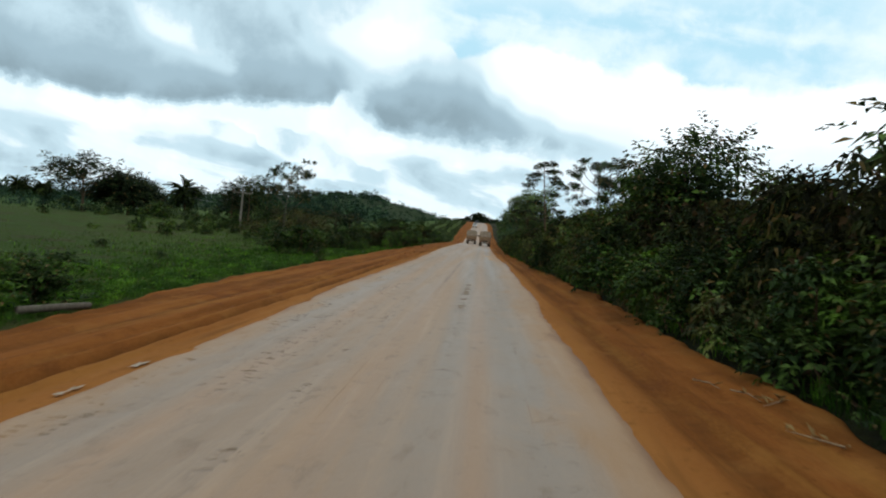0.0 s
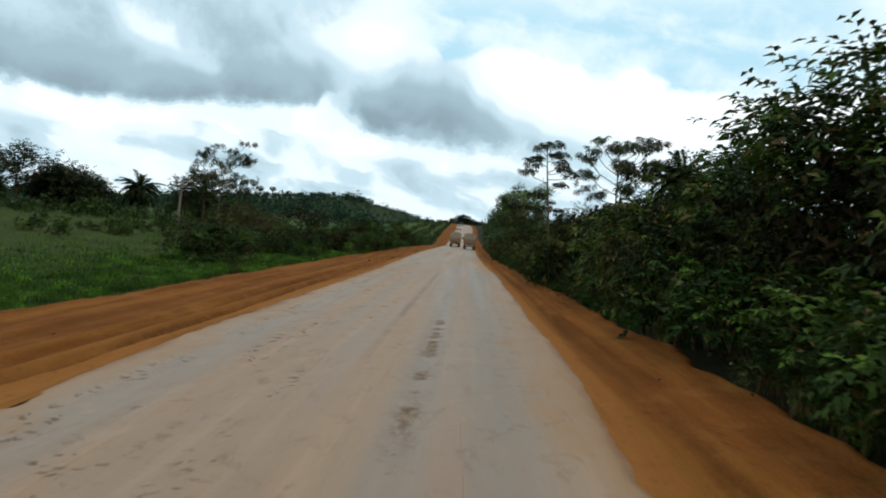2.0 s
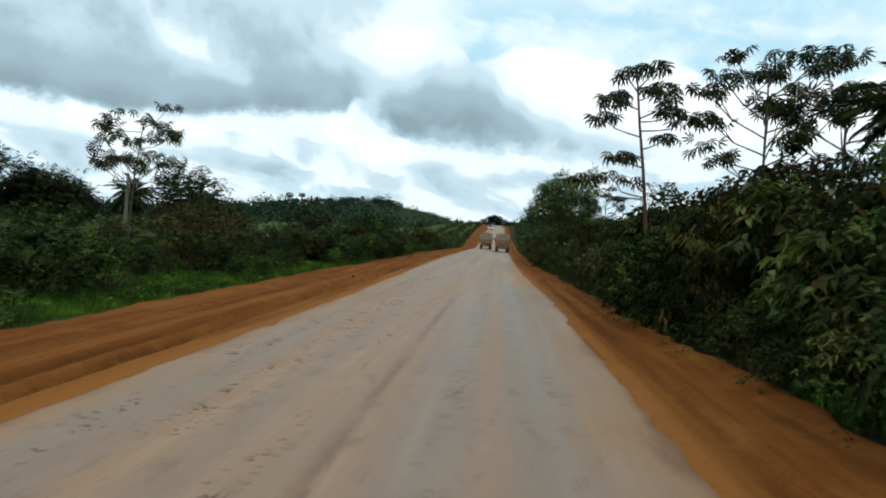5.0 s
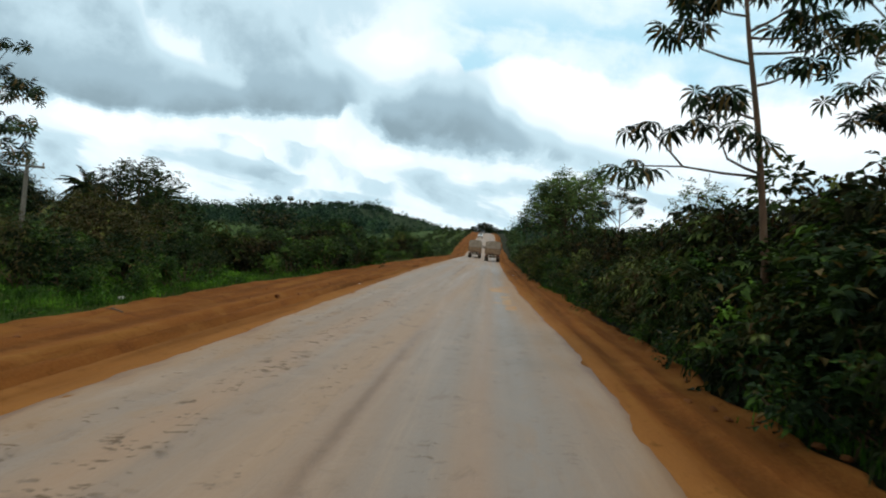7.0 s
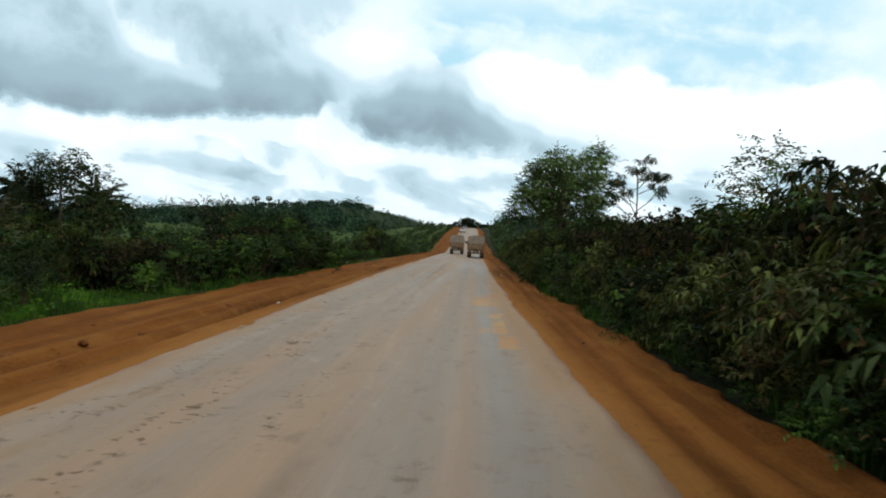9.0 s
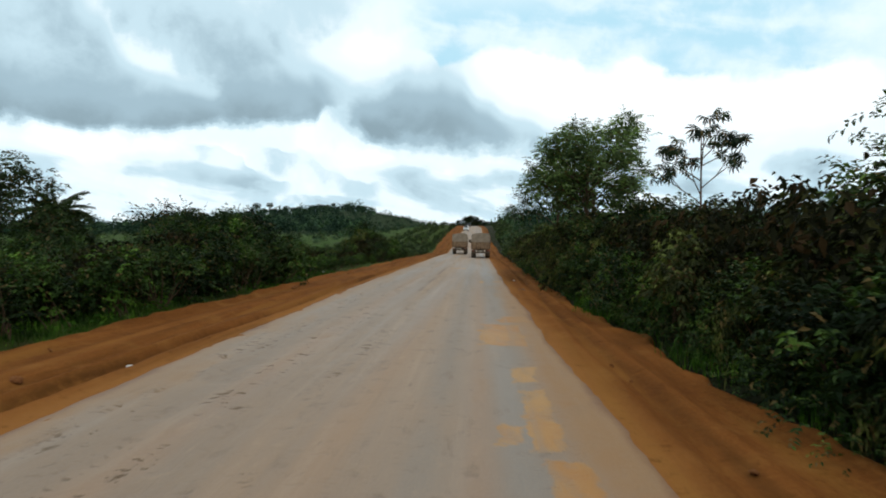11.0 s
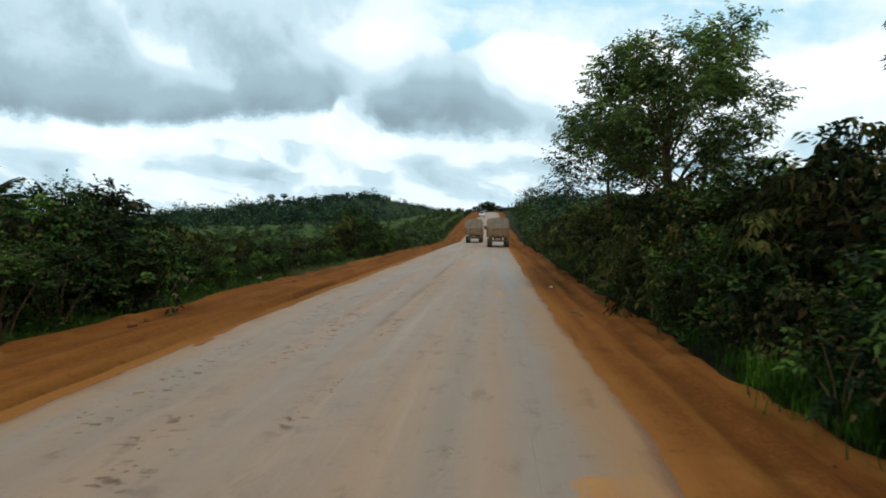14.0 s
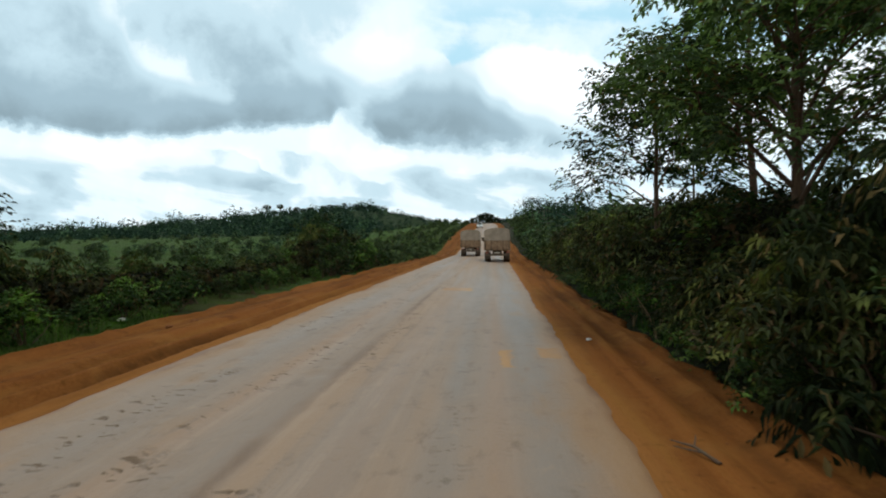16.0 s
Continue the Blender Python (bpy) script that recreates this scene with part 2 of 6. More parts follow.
def road_material():
    m, k, p = material("dusty_asphalt", 0.85)
    pos = k.make("ShaderNodeNewGeometry").outputs["Position"]
    uv_node = k.make("ShaderNodeUVMap")
    uv_node.uv_map = "across"
    uv = uv_node.outputs[0]
    u, v, _ = k.split(uv)
    x, y, z = k.split(pos)
    soil, sgrain, sstreak = soil_colour(k, pos)
    wander = k.math("MULTIPLY", k.math("SUBTRACT", k.noise(k.vec(0.0, y, 0.0), 0.04, 1.0), 0.5), 0.5)
    xx = k.math("ADD", x, wander)
    long_fine = k.noise(k.vec(k.math("MULTIPLY", xx, 3.2), k.math("MULTIPLY", y, 0.10), 0.0), 1.0, 6.0, 0.62)
    long_wide = k.noise(k.vec(k.math("MULTIPLY", xx, 1.1), k.math("MULTIPLY", y, 0.035), 3.0), 1.0, 4.0, 0.55)
    blot = k.noise(pos, 0.45, 7.0, 0.62, 0.5)
    grain = k.noise(pos, 45.0, 3.0, 0.7)
    mid = k.noise(k.vec(x, k.math("MULTIPLY", y, 0.45), z), 3.2, 7.0, 0.65, 0.4)
    c = k.mix(k.step(long_wide, 0.36, 0.62), (0.275, 0.182, 0.118), (0.365, 0.225, 0.132))
    c = k.mix(k.step(long_fine, 0.48, 0.75, 0.0, 0.45), c, (0.520, 0.355, 0.235))
    c = k.mix(k.step(long_fine, 0.45, 0.25, 0.0, 0.45), c, (0.206, 0.137, 0.091))

    def track(at, wide, amount):
        d = k.math("DIVIDE", k.math("SUBTRACT", xx, at), wide)
        g = k.math("EXPONENT", k.math("MULTIPLY", k.math("MULTIPLY", d, d), -1.0))
        return k.math("MULTIPLY", k.math("MULTIPLY", g, amount), k.step(blot, 0.25, 0.65, 0.35, 1.0))

    for at, wide, amount in ((2.55, 0.38, 0.85), (1.35, 0.22, 0.7), (-2.2, 0.5, 0.7), (-0.9, 0.3, 0.5)):
        c = k.mix(track(at, wide, amount), c, (0.241, 0.174, 0.126))
    for at, wide, amount in ((2.35, 0.85, 0.65), (1.25, 0.35, 0.35), (-2.9, 0.5, 0.35)):
        c = k.mix(track(at, wide, amount), c, (0.262, 0.226, 0.196))
    for at, wide, amount in ((0.320, 0.250, 0.215), (1.9, 0.2, 0.4), (-1.5, 0.25, 0.35)):
        c = k.mix(track(at, wide, amount), c, (0.393, 0.189, 0.079))
    c = k.mix(k.step(blot, 0.50, 0.72, 0.0, 0.40), c, (0.385, 0.240, 0.142))
    c = k.mix(k.step(mid, 0.46, 0.28, 0.0, 0.7), c, (0.183, 0.110, 0.065))
    c = k.mix(k.step(mid, 0.58, 0.80, 0.0, 0.6), c, (0.475, 0.306, 0.186))
    # brown soil packed into long narrow wheel scars
    scar = k.noise(k.vec(k.math("MULTIPLY", xx, 13.0), k.math("MULTIPLY", y, 0.16), 7.0), 1.0, 3.0, 0.55)
    c = k.mix(k.math("MULTIPLY", k.step(scar, 0.66, 0.78), k.step(mid, 0.30, 0.60, 0.2, 0.75)), c, (0.205, 0.105, 0.045))
    for at, wide, y0, y1 in ((0.32, 0.10, 20.0, 52.0), (-0.62, 0.11, 74.0, 104.0)):
        d = k.math("DIVIDE", k.math("SUBTRACT", k.math("ADD", x, k.math("MULTIPLY", k.math("SUBTRACT", mid, 0.5), 0.25)), at), wide)
        g = k.math("EXPONENT", k.math("MULTIPLY", k.math("MULTIPLY", d, d), -1.0))
        g = k.math("MULTIPLY", g, k.math("MULTIPLY", k.step(y, y0, y0 + 6), k.step(y, y1, y1 - 6)))
        c = k.mix(k.math("MULTIPLY", g, k.step(k.noise(k.vec(at, y, 0.0), 0.22, 4.0, 0.65), 0.36, 0.56, 0.15, 0.85)), c, (0.170, 0.085, 0.036))
    # a broken strip of pits and crumbs along the near lane
    strip = k.math("EXPONENT", k.math("MULTIPLY", k.math("POWER", k.math("DIVIDE", k.math("SUBTRACT", k.math("ADD", x, k.math("MULTIPLY", mid, 0.3)), 1.55), 0.19), 2.0), -1.0))
    strip = k.math("MULTIPLY", strip, k.math("MULTIPLY", k.math("MULTIPLY", k.step(y, 16.0, 18.5), k.step(y, 40.0, 31.0)), k.step(k.noise(k.vec(3.0, y, 0.0), 0.5, 3.0, 0.6), 0.40, 0.52)))
    crumb = k.noise(k.vec(k.math("MULTIPLY", x, 7.0), k.math("MULTIPLY", y, 4.5), 0.0), 1.0, 4.0, 0.7)
    c = k.mix(k.math("MULTIPLY", strip, k.step(crumb, 0.44, 0.56, 0.15, 1.0)), c, (0.135, 0.070, 0.028))
    # chips and small scabs, mostly on the far lane
    zone = 0.10
    for at, wide, amount in ((-2.55, 0.35, 0.9), (-1.45, 0.42, 1.0), (-0.35, 0.24, 0.8), (1.4, 0.2, 0.5), (2.75, 0.3, 0.3)):
        d = k.math("DIVIDE", k.math("SUBTRACT", x, at), wide)
        zone = k.math("MAXIMUM", zone, k.math("MULTIPLY", k.math("EXPONENT", k.math("MULTIPLY", k.math("MULTIPLY", d, d), -1.0)), amount))
    zone = k.math("MULTIPLY", zone, k.step(k.noise(k.vec(x, k.math("MULTIPLY", y, 0.3), 0.0), 0.8, 3.0, 0.6), 0.40, 0.56))
    chip = 0.0
    for scale, share, size in ((3.2, 0.88, 0.24), (6.0, 0.64, 0.30), (11.0, 0.52, 0.34)):
        w = k.voronoi(k.vec(k.math("ADD", k.math("MULTIPLY", x, 0.50), k.math("MULTIPLY", mid, 0.35)), k.math("ADD", k.math("MULTIPLY", y, 1.15), k.math("MULTIPLY", long_fine, 0.5)), 0.0), scale)
        pick = k.math("GREATER_THAN", k.split(w["Color"])[0], share)
        ragged_edge = k.math("ADD", w["Distance"], k.math("MULTIPLY", k.math("SUBTRACT", mid, 0.5), 0.95))
        chip = k.math("MAXIMUM", chip, k.math("MULTIPLY", k.step(ragged_edge, size, size * 0.6), pick))
    chip = k.math("MULTIPLY", chip, k.math("MULTIPLY", zone, 1.5), clamp=True)
    c = k.mix(k.math("MULTIPLY", chip, 0.85), c, (0.105, 0.060, 0.028))
    # orange soil spread over the lane round the filled holes
    spread = k.math("MULTIPLY", k.step(k.math("ADD", x, k.math("MULTIPLY", blot, 1.2)), 3.0, 3.9), k.math("MULTIPLY", k.step(y, 50.0, 60.0), k.step(y, 88.0, 74.0)))
    c = k.mix(k.math("MULTIPLY", spread, k.step(mid, 0.30, 0.60, 0.6, 1.0)), c, (0.325, 0.148, 0.038))
    fray = k.math("ADD", k.math("MULTIPLY", k.math("SUBTRACT", k.noise(pos, 2.6, 6.0, 0.7), 0.5), 0.75), k.math("MULTIPLY", k.math("SUBTRACT", mid, 0.5), 0.35))
    fill = 0.0
    for x0, x1, y0, y1 in FILLS:
        dx = k.math("SUBTRACT", (x1 - x0) / 2, k.math("ABSOLUTE", k.math("SUBTRACT", x, (x0 + x1) / 2)))
        dy = k.math("MULTIPLY", k.math("SUBTRACT", (y1 - y0) / 2, k.math("ABSOLUTE", k.math("SUBTRACT", y, (y0 + y1) / 2))), 0.6)
        fill = k.math("MAXIMUM", fill, k.step(k.math("ADD", k.math("MINIMUM", dx, dy), k.math("MULTIPLY", fray, min(0.9, max(0.5, (x1 - x0) * 1.1)))), -0.02, 0.04))
    c = k.mix(k.math("MULTIPLY", fill, k.math("MULTIPLY", k.step(mid, 0.36, 0.54, 0.55, 1.0), k.step(long_fine, 0.32, 0.50, 0.6, 1.0))), c, k.mix(k.step(blot, 0.35, 0.6), (0.420, 0.160, 0.013), (0.500, 0.240, 0.048)))
    # red dust washed in from both verges
    side = k.math("MINIMUM", u, k.math("SUBTRACT", 1.0, u))
    ragged = k.math("MULTIPLY", side, k.step(k.noise(k.vec(x, k.math("MULTIPLY", y, 0.25), 0.0), 1.4, 6.0, 0.6), 0.25, 0.75, 0.35, 2.2))
    c = k.mix(k.step(ragged, 0.17, 0.01, 0.0, 0.8), c, (0.330, 0.170, 0.062))
    c = k.mix(k.step(ragged, 0.055, 0.0), c, soil)
    c = k.mix(k.step(grain, 0.30, 0.75, 0.0, 0.22), c, (0.503, 0.321, 0.192))
    c = k.mix(1.0, c, (0.760, 0.733, 0.702), "MULTIPLY")
    k.link(c, p.inputs["Base Color"])
    p.inputs["Specular IOR Level"].default_value = 0.5
    k.link(k.math("MAXIMUM", k.step(long_wide, 0.3, 0.7, 0.52, 0.72), k.math("MULTIPLY", k.math("MAXIMUM", chip, strip), 0.97)), p.inputs["Roughness"])
    h = k.math("SUBTRACT", k.math("ADD", k.math("MULTIPLY", grain, 0.15), k.math("ADD", mid, k.math("MULTIPLY", long_fine, 0.5))), chip)
    bump(k, p, h, 0.5, 0.03)
    return m


def ground_material():
    m, k, p = material("meadow_earth", 0.95)
    pos = k.make("ShaderNodeNewGeometry").outputs["Position"]
    wide = k.noise(pos, 0.05, 5.0, 0.6)
    patch = k.noise(pos, 0.35, 6.0, 0.62)
    fine = k.noise(pos, 6.0, 5.0, 0.7)
    c = k.mix(k.step(wide, 0.35, 0.65), (0.030, 0.056, 0.005), (0.046, 0.063, 0.006))
    c = k.mix(k.step(patch, 0.40, 0.70, 0.0, 0.8), c, (0.045, 0.074, 0.008))
    c = k.mix(k.step(patch, 0.52, 0.38, 0.0, 0.9), c, (0.046, 0.041, 0.011))
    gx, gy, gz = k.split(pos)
    # leaf litter right of the road, darkened to stand for shade under shrubs
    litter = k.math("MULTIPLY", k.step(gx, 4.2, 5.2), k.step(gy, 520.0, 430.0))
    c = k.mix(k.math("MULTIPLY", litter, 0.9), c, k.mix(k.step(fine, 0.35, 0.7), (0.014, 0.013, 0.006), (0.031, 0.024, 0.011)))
    field = k.math("MULTIPLY", k.step(gy, 85.0, 140.0), k.math("MULTIPLY", k.step(gx, -13.0, -22.0), k.step(patch, 0.35, 0.60, 0.15, 0.8)))
    c = k.mix(field, c, (0.046, 0.086, 0.014))
    c = k.mix(k.step(k.math("ADD", gy, k.math("MULTIPLY", wide, 160.0)), 430.0, 560.0), c, (0.016, 0.027, 0.006))
    c = k.mix(k.step(fine, 0.45, 0.75, 0.0, 0.6), c, (0.022, 0.038, 0.003))
    k.link(c, p.inputs["Base Color"])
    p.inputs["Specular IOR Level"].default_value = 0.1
    bump(k, p, k.math("ADD", patch, fine), 1.0, 0.25)
    return m


def leaf_material(name, dark, mid, light, old=(0.13, 0.085, 0.03), old_share=0.06, rough=0.55, through_share=0.16, gloss=0.07, grain=1.0):
    m, k, p = material(name, rough)
    geo = k.make("ShaderNodeNewGeometry")
    island = geo.outputs["Random Per Island"]
    own = k.make("ShaderNodeObjectInfo").outputs["Random"]
    pos = geo.outputs["Position"]
    blot = k.noise(pos, 0.8 * grain, 3.0, 0.6)
    vein = k.noise(pos, 25.0, 3.0, 0.6)
    t = k.math("ADD", k.math("MULTIPLY", island, 0.6), k.math("MULTIPLY", blot, 0.5))
    c = k.mix(k.step(t, 0.15, 0.95), dark, mid)
    c = k.mix(k.step(island, 0.80, 1.0, 0.0, 0.8), c, light)
    c = k.mix(k.step(own, 0.70, 1.0, 0.0, 0.4), c, (0.060, 0.088, 0.016))
    c = k.mix(k.step(own, 0.45, 0.0, 0.0, 0.6), c, (0.009, 0.016, 0.005))
    patchy = k.noise(pos, 0.28 * grain, 3.0, 0.6)
    c = k.mix(k.step(patchy, 0.52, 0.70, 0.0, 0.45), c, light)
    c = k.mix(k.step(patchy, 0.46, 0.32, 0.0, 0.45), c, dark)
    # lit clumps and dark hollows put into the leaf colour by noise
    lit_clump = k.noise(pos, 1.05 * grain, 4.0, 0.6)
    c = k.mix(k.step(lit_clump, 0.53, 0.66, 0.0, 0.85), c, k.mix(1.0, light, (1.75, 1.95, 1.35), "MULTIPLY"))
    c = k.mix(k.step(lit_clump, 0.50, 0.40, 0.0, 0.85), c, k.mix(1.0, dark, (0.45, 0.45, 0.45), "MULTIPLY"))
    c = k.mix(k.math("LESS_THAN", island, old_share), c, old)
    c = k.mix(k.step(vein, 0.4, 0.8, 0.0, 0.25), c, dark)
    k.link(c, p.inputs["Base Color"])
    p.inputs["Specular IOR Level"].default_value = gloss
    tr = k.make("ShaderNodeBsdfTranslucent")
    k.link(k.mix(1.0, c, (1.0, 1.25, 0.5), "MULTIPLY"), tr.inputs[0])
    sh = k.make("ShaderNodeMixShader")
    sh.inputs[0].default_value = through_share
    k.tree.links.new(p.outputs[0], sh.inputs[1])
    k.tree.links.new(tr.outputs[0], sh.inputs[2])
    k.tree.links.new(sh.outputs[0], k.tree.nodes["Material Output"].inputs[0])
    return m


def bark_material(name, a, b):
    m, k, p = material(name, 0.9)
    pos = k.make("ShaderNodeTexCoord").outputs["Object"]
    x, y, z = k.split(pos)
    n = k.noise(k.vec(k.math("MULTIPLY", x, 9.0), k.math("MULTIPLY", y, 9.0), k.math("MULTIPLY", z, 2.0)), 2.0, 6.0, 0.65)
    g = k.noise(pos, 3.0, 4.0)
    c = k.mix(k.step(n, 0.3, 0.7), a, b)
    c = k.mix(k.step(g, 0.55, 0.75, 0.0, 0.5), c, (0.10, 0.11, 0.07))
    k.link(c, p.inputs["Base Color"])
    bump(k, p, n, 0.6, 0.02)
    return m


def plain_material(name, a, b, scale=4.0, rough=0.7, metal=0.0, relief=0.2):
    m, k, p = material(name, rough)
    pos = k.make("ShaderNodeTexCoord").outputs["Object"]
    n, g = k.noise(pos, scale, 6.0, 0.62), k.noise(pos, scale * 12, 3.0, 0.6)
    c = k.mix(k.step(n, 0.35, 0.68), a, b)
    c = k.mix(k.step(g, 0.55, 0.8, 0.0, 0.3), c, tuple(v * 0.6 for v in a))
    k.link(c, p.inputs["Base Color"])
    p.inputs["Metallic"].default_value = metal
    p.inputs["Specular IOR Level"].default_value = 0.5 if rough < 0.5 else 0.1
    bump(k, p, g, relief, 0.01)
    return m


SOIL, ROAD, MEADOW = soil_material(), road_material(), ground_material()
LEAF = {
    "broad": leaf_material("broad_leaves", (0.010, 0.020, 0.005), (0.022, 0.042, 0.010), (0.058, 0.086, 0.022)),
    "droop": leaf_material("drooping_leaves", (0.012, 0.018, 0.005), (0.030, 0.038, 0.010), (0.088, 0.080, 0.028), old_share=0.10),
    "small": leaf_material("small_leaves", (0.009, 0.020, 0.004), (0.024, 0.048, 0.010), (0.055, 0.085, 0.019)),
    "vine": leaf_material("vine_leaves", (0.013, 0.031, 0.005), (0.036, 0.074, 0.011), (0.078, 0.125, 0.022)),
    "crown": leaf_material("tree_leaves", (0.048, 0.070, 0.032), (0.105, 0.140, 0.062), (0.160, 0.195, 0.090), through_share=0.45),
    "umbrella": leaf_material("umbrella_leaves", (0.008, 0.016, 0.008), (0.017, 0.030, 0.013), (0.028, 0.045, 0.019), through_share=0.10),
    # olive-brown leaves, made paler to stand for haze down the road
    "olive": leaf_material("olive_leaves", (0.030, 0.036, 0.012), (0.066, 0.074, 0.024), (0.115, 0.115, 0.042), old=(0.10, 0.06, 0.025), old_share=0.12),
    # distance haze mixed into the greens of the farther thickets
    "dusty": leaf_material("hazed_leaves", (0.034, 0.052, 0.022), (0.066, 0.092, 0.036), (0.100, 0.125, 0.052), old_share=0.03),
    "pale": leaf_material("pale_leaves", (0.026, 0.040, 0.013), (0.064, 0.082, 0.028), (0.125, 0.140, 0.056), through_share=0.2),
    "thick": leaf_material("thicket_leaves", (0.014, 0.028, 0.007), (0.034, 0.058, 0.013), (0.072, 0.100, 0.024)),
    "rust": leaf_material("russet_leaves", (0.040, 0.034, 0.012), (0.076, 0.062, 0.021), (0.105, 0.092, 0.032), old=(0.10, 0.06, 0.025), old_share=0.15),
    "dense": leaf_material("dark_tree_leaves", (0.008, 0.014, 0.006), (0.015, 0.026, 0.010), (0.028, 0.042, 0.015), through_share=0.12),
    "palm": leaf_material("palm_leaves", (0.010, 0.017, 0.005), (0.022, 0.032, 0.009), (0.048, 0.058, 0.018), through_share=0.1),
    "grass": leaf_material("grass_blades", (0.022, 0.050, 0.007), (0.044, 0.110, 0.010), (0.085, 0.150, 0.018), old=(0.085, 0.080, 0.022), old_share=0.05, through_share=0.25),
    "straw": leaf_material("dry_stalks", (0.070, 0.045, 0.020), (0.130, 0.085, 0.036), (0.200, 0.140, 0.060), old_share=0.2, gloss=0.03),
    # dark leaf colour that stands for shade inside the thickets
    "inner": leaf_material("dark_filler_leaves", (0.010, 0.011, 0.005), (0.018, 0.017, 0.008), (0.030, 0.026, 0.011), old=(0.045, 0.026, 0.012), old_share=0.15, gloss=0.02),
    # blue-grey lift in these greens stands for haze over the hill
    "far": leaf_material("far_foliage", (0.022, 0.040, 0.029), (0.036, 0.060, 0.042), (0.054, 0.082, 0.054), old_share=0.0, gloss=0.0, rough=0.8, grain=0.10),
}
BARK = {
    "brown": bark_material("brown_bark", (0.058, 0.029, 0.013), (0.104, 0.054, 0.024)),
    "grey": bark_material("grey_bark", (0.050, 0.038, 0.025), (0.100, 0.078, 0.055)),
    "pole": bark_material("pole_wood", (0.090, 0.075, 0.055), (0.170, 0.145, 0.110)),
    "dry": bark_material("dry_wood", (0.150, 0.091, 0.046), (0.270, 0.182, 0.098)),
}

# ---- meshes from arrays ----
def mesh_of(name, verts, faces, mat, smooth=False, uv=None):
    """A mesh from an array of vertices and one of equal faces (triangles or quads)."""
    verts, faces = np.asarray(verts, np.float32), np.asarray(faces, np.int32)
    me = bpy.data.meshes.new(name)
    n, sides = faces.shape
    me.vertices.add(len(verts)), me.loops.add(n * sides), me.polygons.add(n)
    me.vertices.foreach_set("co", verts.ravel())
    me.loops.foreach_set("vertex_index", faces.ravel())
    me.polygons.foreach_set("loop_start", np.arange(0, n * sides, sides, dtype=np.int32))
    me.polygons.foreach_set("use_smooth", np.full(n, smooth))
    if uv is not None:
        me.uv_layers.new(name="across").data.foreach_set("uv", np.asarray(uv, np.float32)[faces.ravel()].ravel())
    me.materials.append(mat)
    me.update(calc_edges=True)
    me.validate()
    return me


def part(name, me, parent=None, m=None, label=""):
    ob = new(name, me)
    if parent is not None:
        ob.parent = parent
    if m is not None:
        ob.matrix_basis = m
    if label:
        ob["label"] = label
    return ob


def thing(name, x, y, z, turn=0.0, size=1.0, label="", category="", group=""):
    ob = new(name)
    ob.empty_display_size = 0.2
    ob.matrix_basis = Matrix.LocRotScale((x, y, z), Euler((0, 0, turn)), (size, size, size))
    return tagged(ob, label, category, group)


def bm_mesh(name, bm, mat, smooth=False):
    me = bpy.data.meshes.new(name)
    bm.to_mesh(me)
    bm.free()
    for poly in me.polygons:
        poly.use_smooth = smooth
    me.materials.append(mat)
    return me


def box_bm(bm, x0, x1, y0, y1, z0, z1, bevel=0.0):
    made = bmesh.ops.create_cube(bm, size=1.0)["verts"]
    for v in made:
        v.co = ((x0 + x1) / 2 + v.co.x * (x1 - x0), (y0 + y1) / 2 + v.co.y * (y1 - y0), (z0 + z1) / 2 + v.co.z * (z1 - z0))
    if bevel:
        edges = list({e for v in made for e in v.link_edges})
        bmesh.ops.bevel(bm, geom=edges, offset=bevel, segments=2, affect="EDGES")


def box_mesh(name, x0, x1, y0, y1, z0, z1, mat, bevel=0.0):
    bm = bmesh.new()
    box_bm(bm, x0, x1, y0, y1, z0, z1, bevel)
    return bm_mesh(name, bm, mat)


def tube(points, radii, sides=6):
    """Vertices and quads of a tapered tube along points."""
    points = [Vector(p) for p in points]
    verts, faces = [], []
    for i, p in enumerate(points):
        d = (points[min(i + 1, len(points) - 1)] - points[max(i - 1, 0)]).normalized()
        a = d.orthogonal().normalized() if abs(d.z) > 0.95 else d.cross(Vector((0, 0, 1))).normalized()
        b = d.cross(a)
        for s in range(sides):
            t = 2 * math.pi * s / sides
            verts.append(p + (a * math.cos(t) + b * math.sin(t)) * radii[i])
    for i in range(len(points) - 1):
        for s in range(sides):
            n = (s + 1) % sides
            faces.append((i * sides + s, i * sides + n, (i + 1) * sides + n, (i + 1) * sides + s))
    return [tuple(v) for v in verts], faces


def join(pieces):
    verts, faces, at = [], [], 0
    for v, f in pieces:
        v, f = np.asarray(v, float), np.asarray(f, int)
        verts.append(v), faces.append(f + at)
        at += len(v)
    return np.concatenate(verts), np.concatenate(faces)


# ---- ground ----
def lattice(seed, n=256):
    return np.random.RandomState(seed).rand(n, n)


LATTICE = lattice(7)


def value_noise(x, y, octaves=4):
    x, y = np.asarray(x, float), np.asarray(y, float)
    out, amp, tot = 0.0, 1.0, 0.0
    for o in range(octaves):
        xi, yi = np.floor(x).astype(int), np.floor(y).astype(int)
        fx, fy = x - xi, y - yi
        fx, fy = fx * fx * (3 - 2 * fx), fy * fy * (3 - 2 * fy)
        g = lambda i, j: LATTICE[(xi + i + 17 * o) % 256, (yi + j + 31 * o) % 256]
        out = out + amp * ((g(0, 0) * (1 - fx) + g(1, 0) * fx) * (1 - fy) + (g(0, 1) * (1 - fx) + g(1, 1) * fx) * fy)
        tot, amp, x, y = tot + amp, amp * 0.5, x * 2.03, y * 2.03
    return out / tot


def smooth(v):
    v = np.clip(v, 0, 1)
    return v * v * (3 - 2 * v)


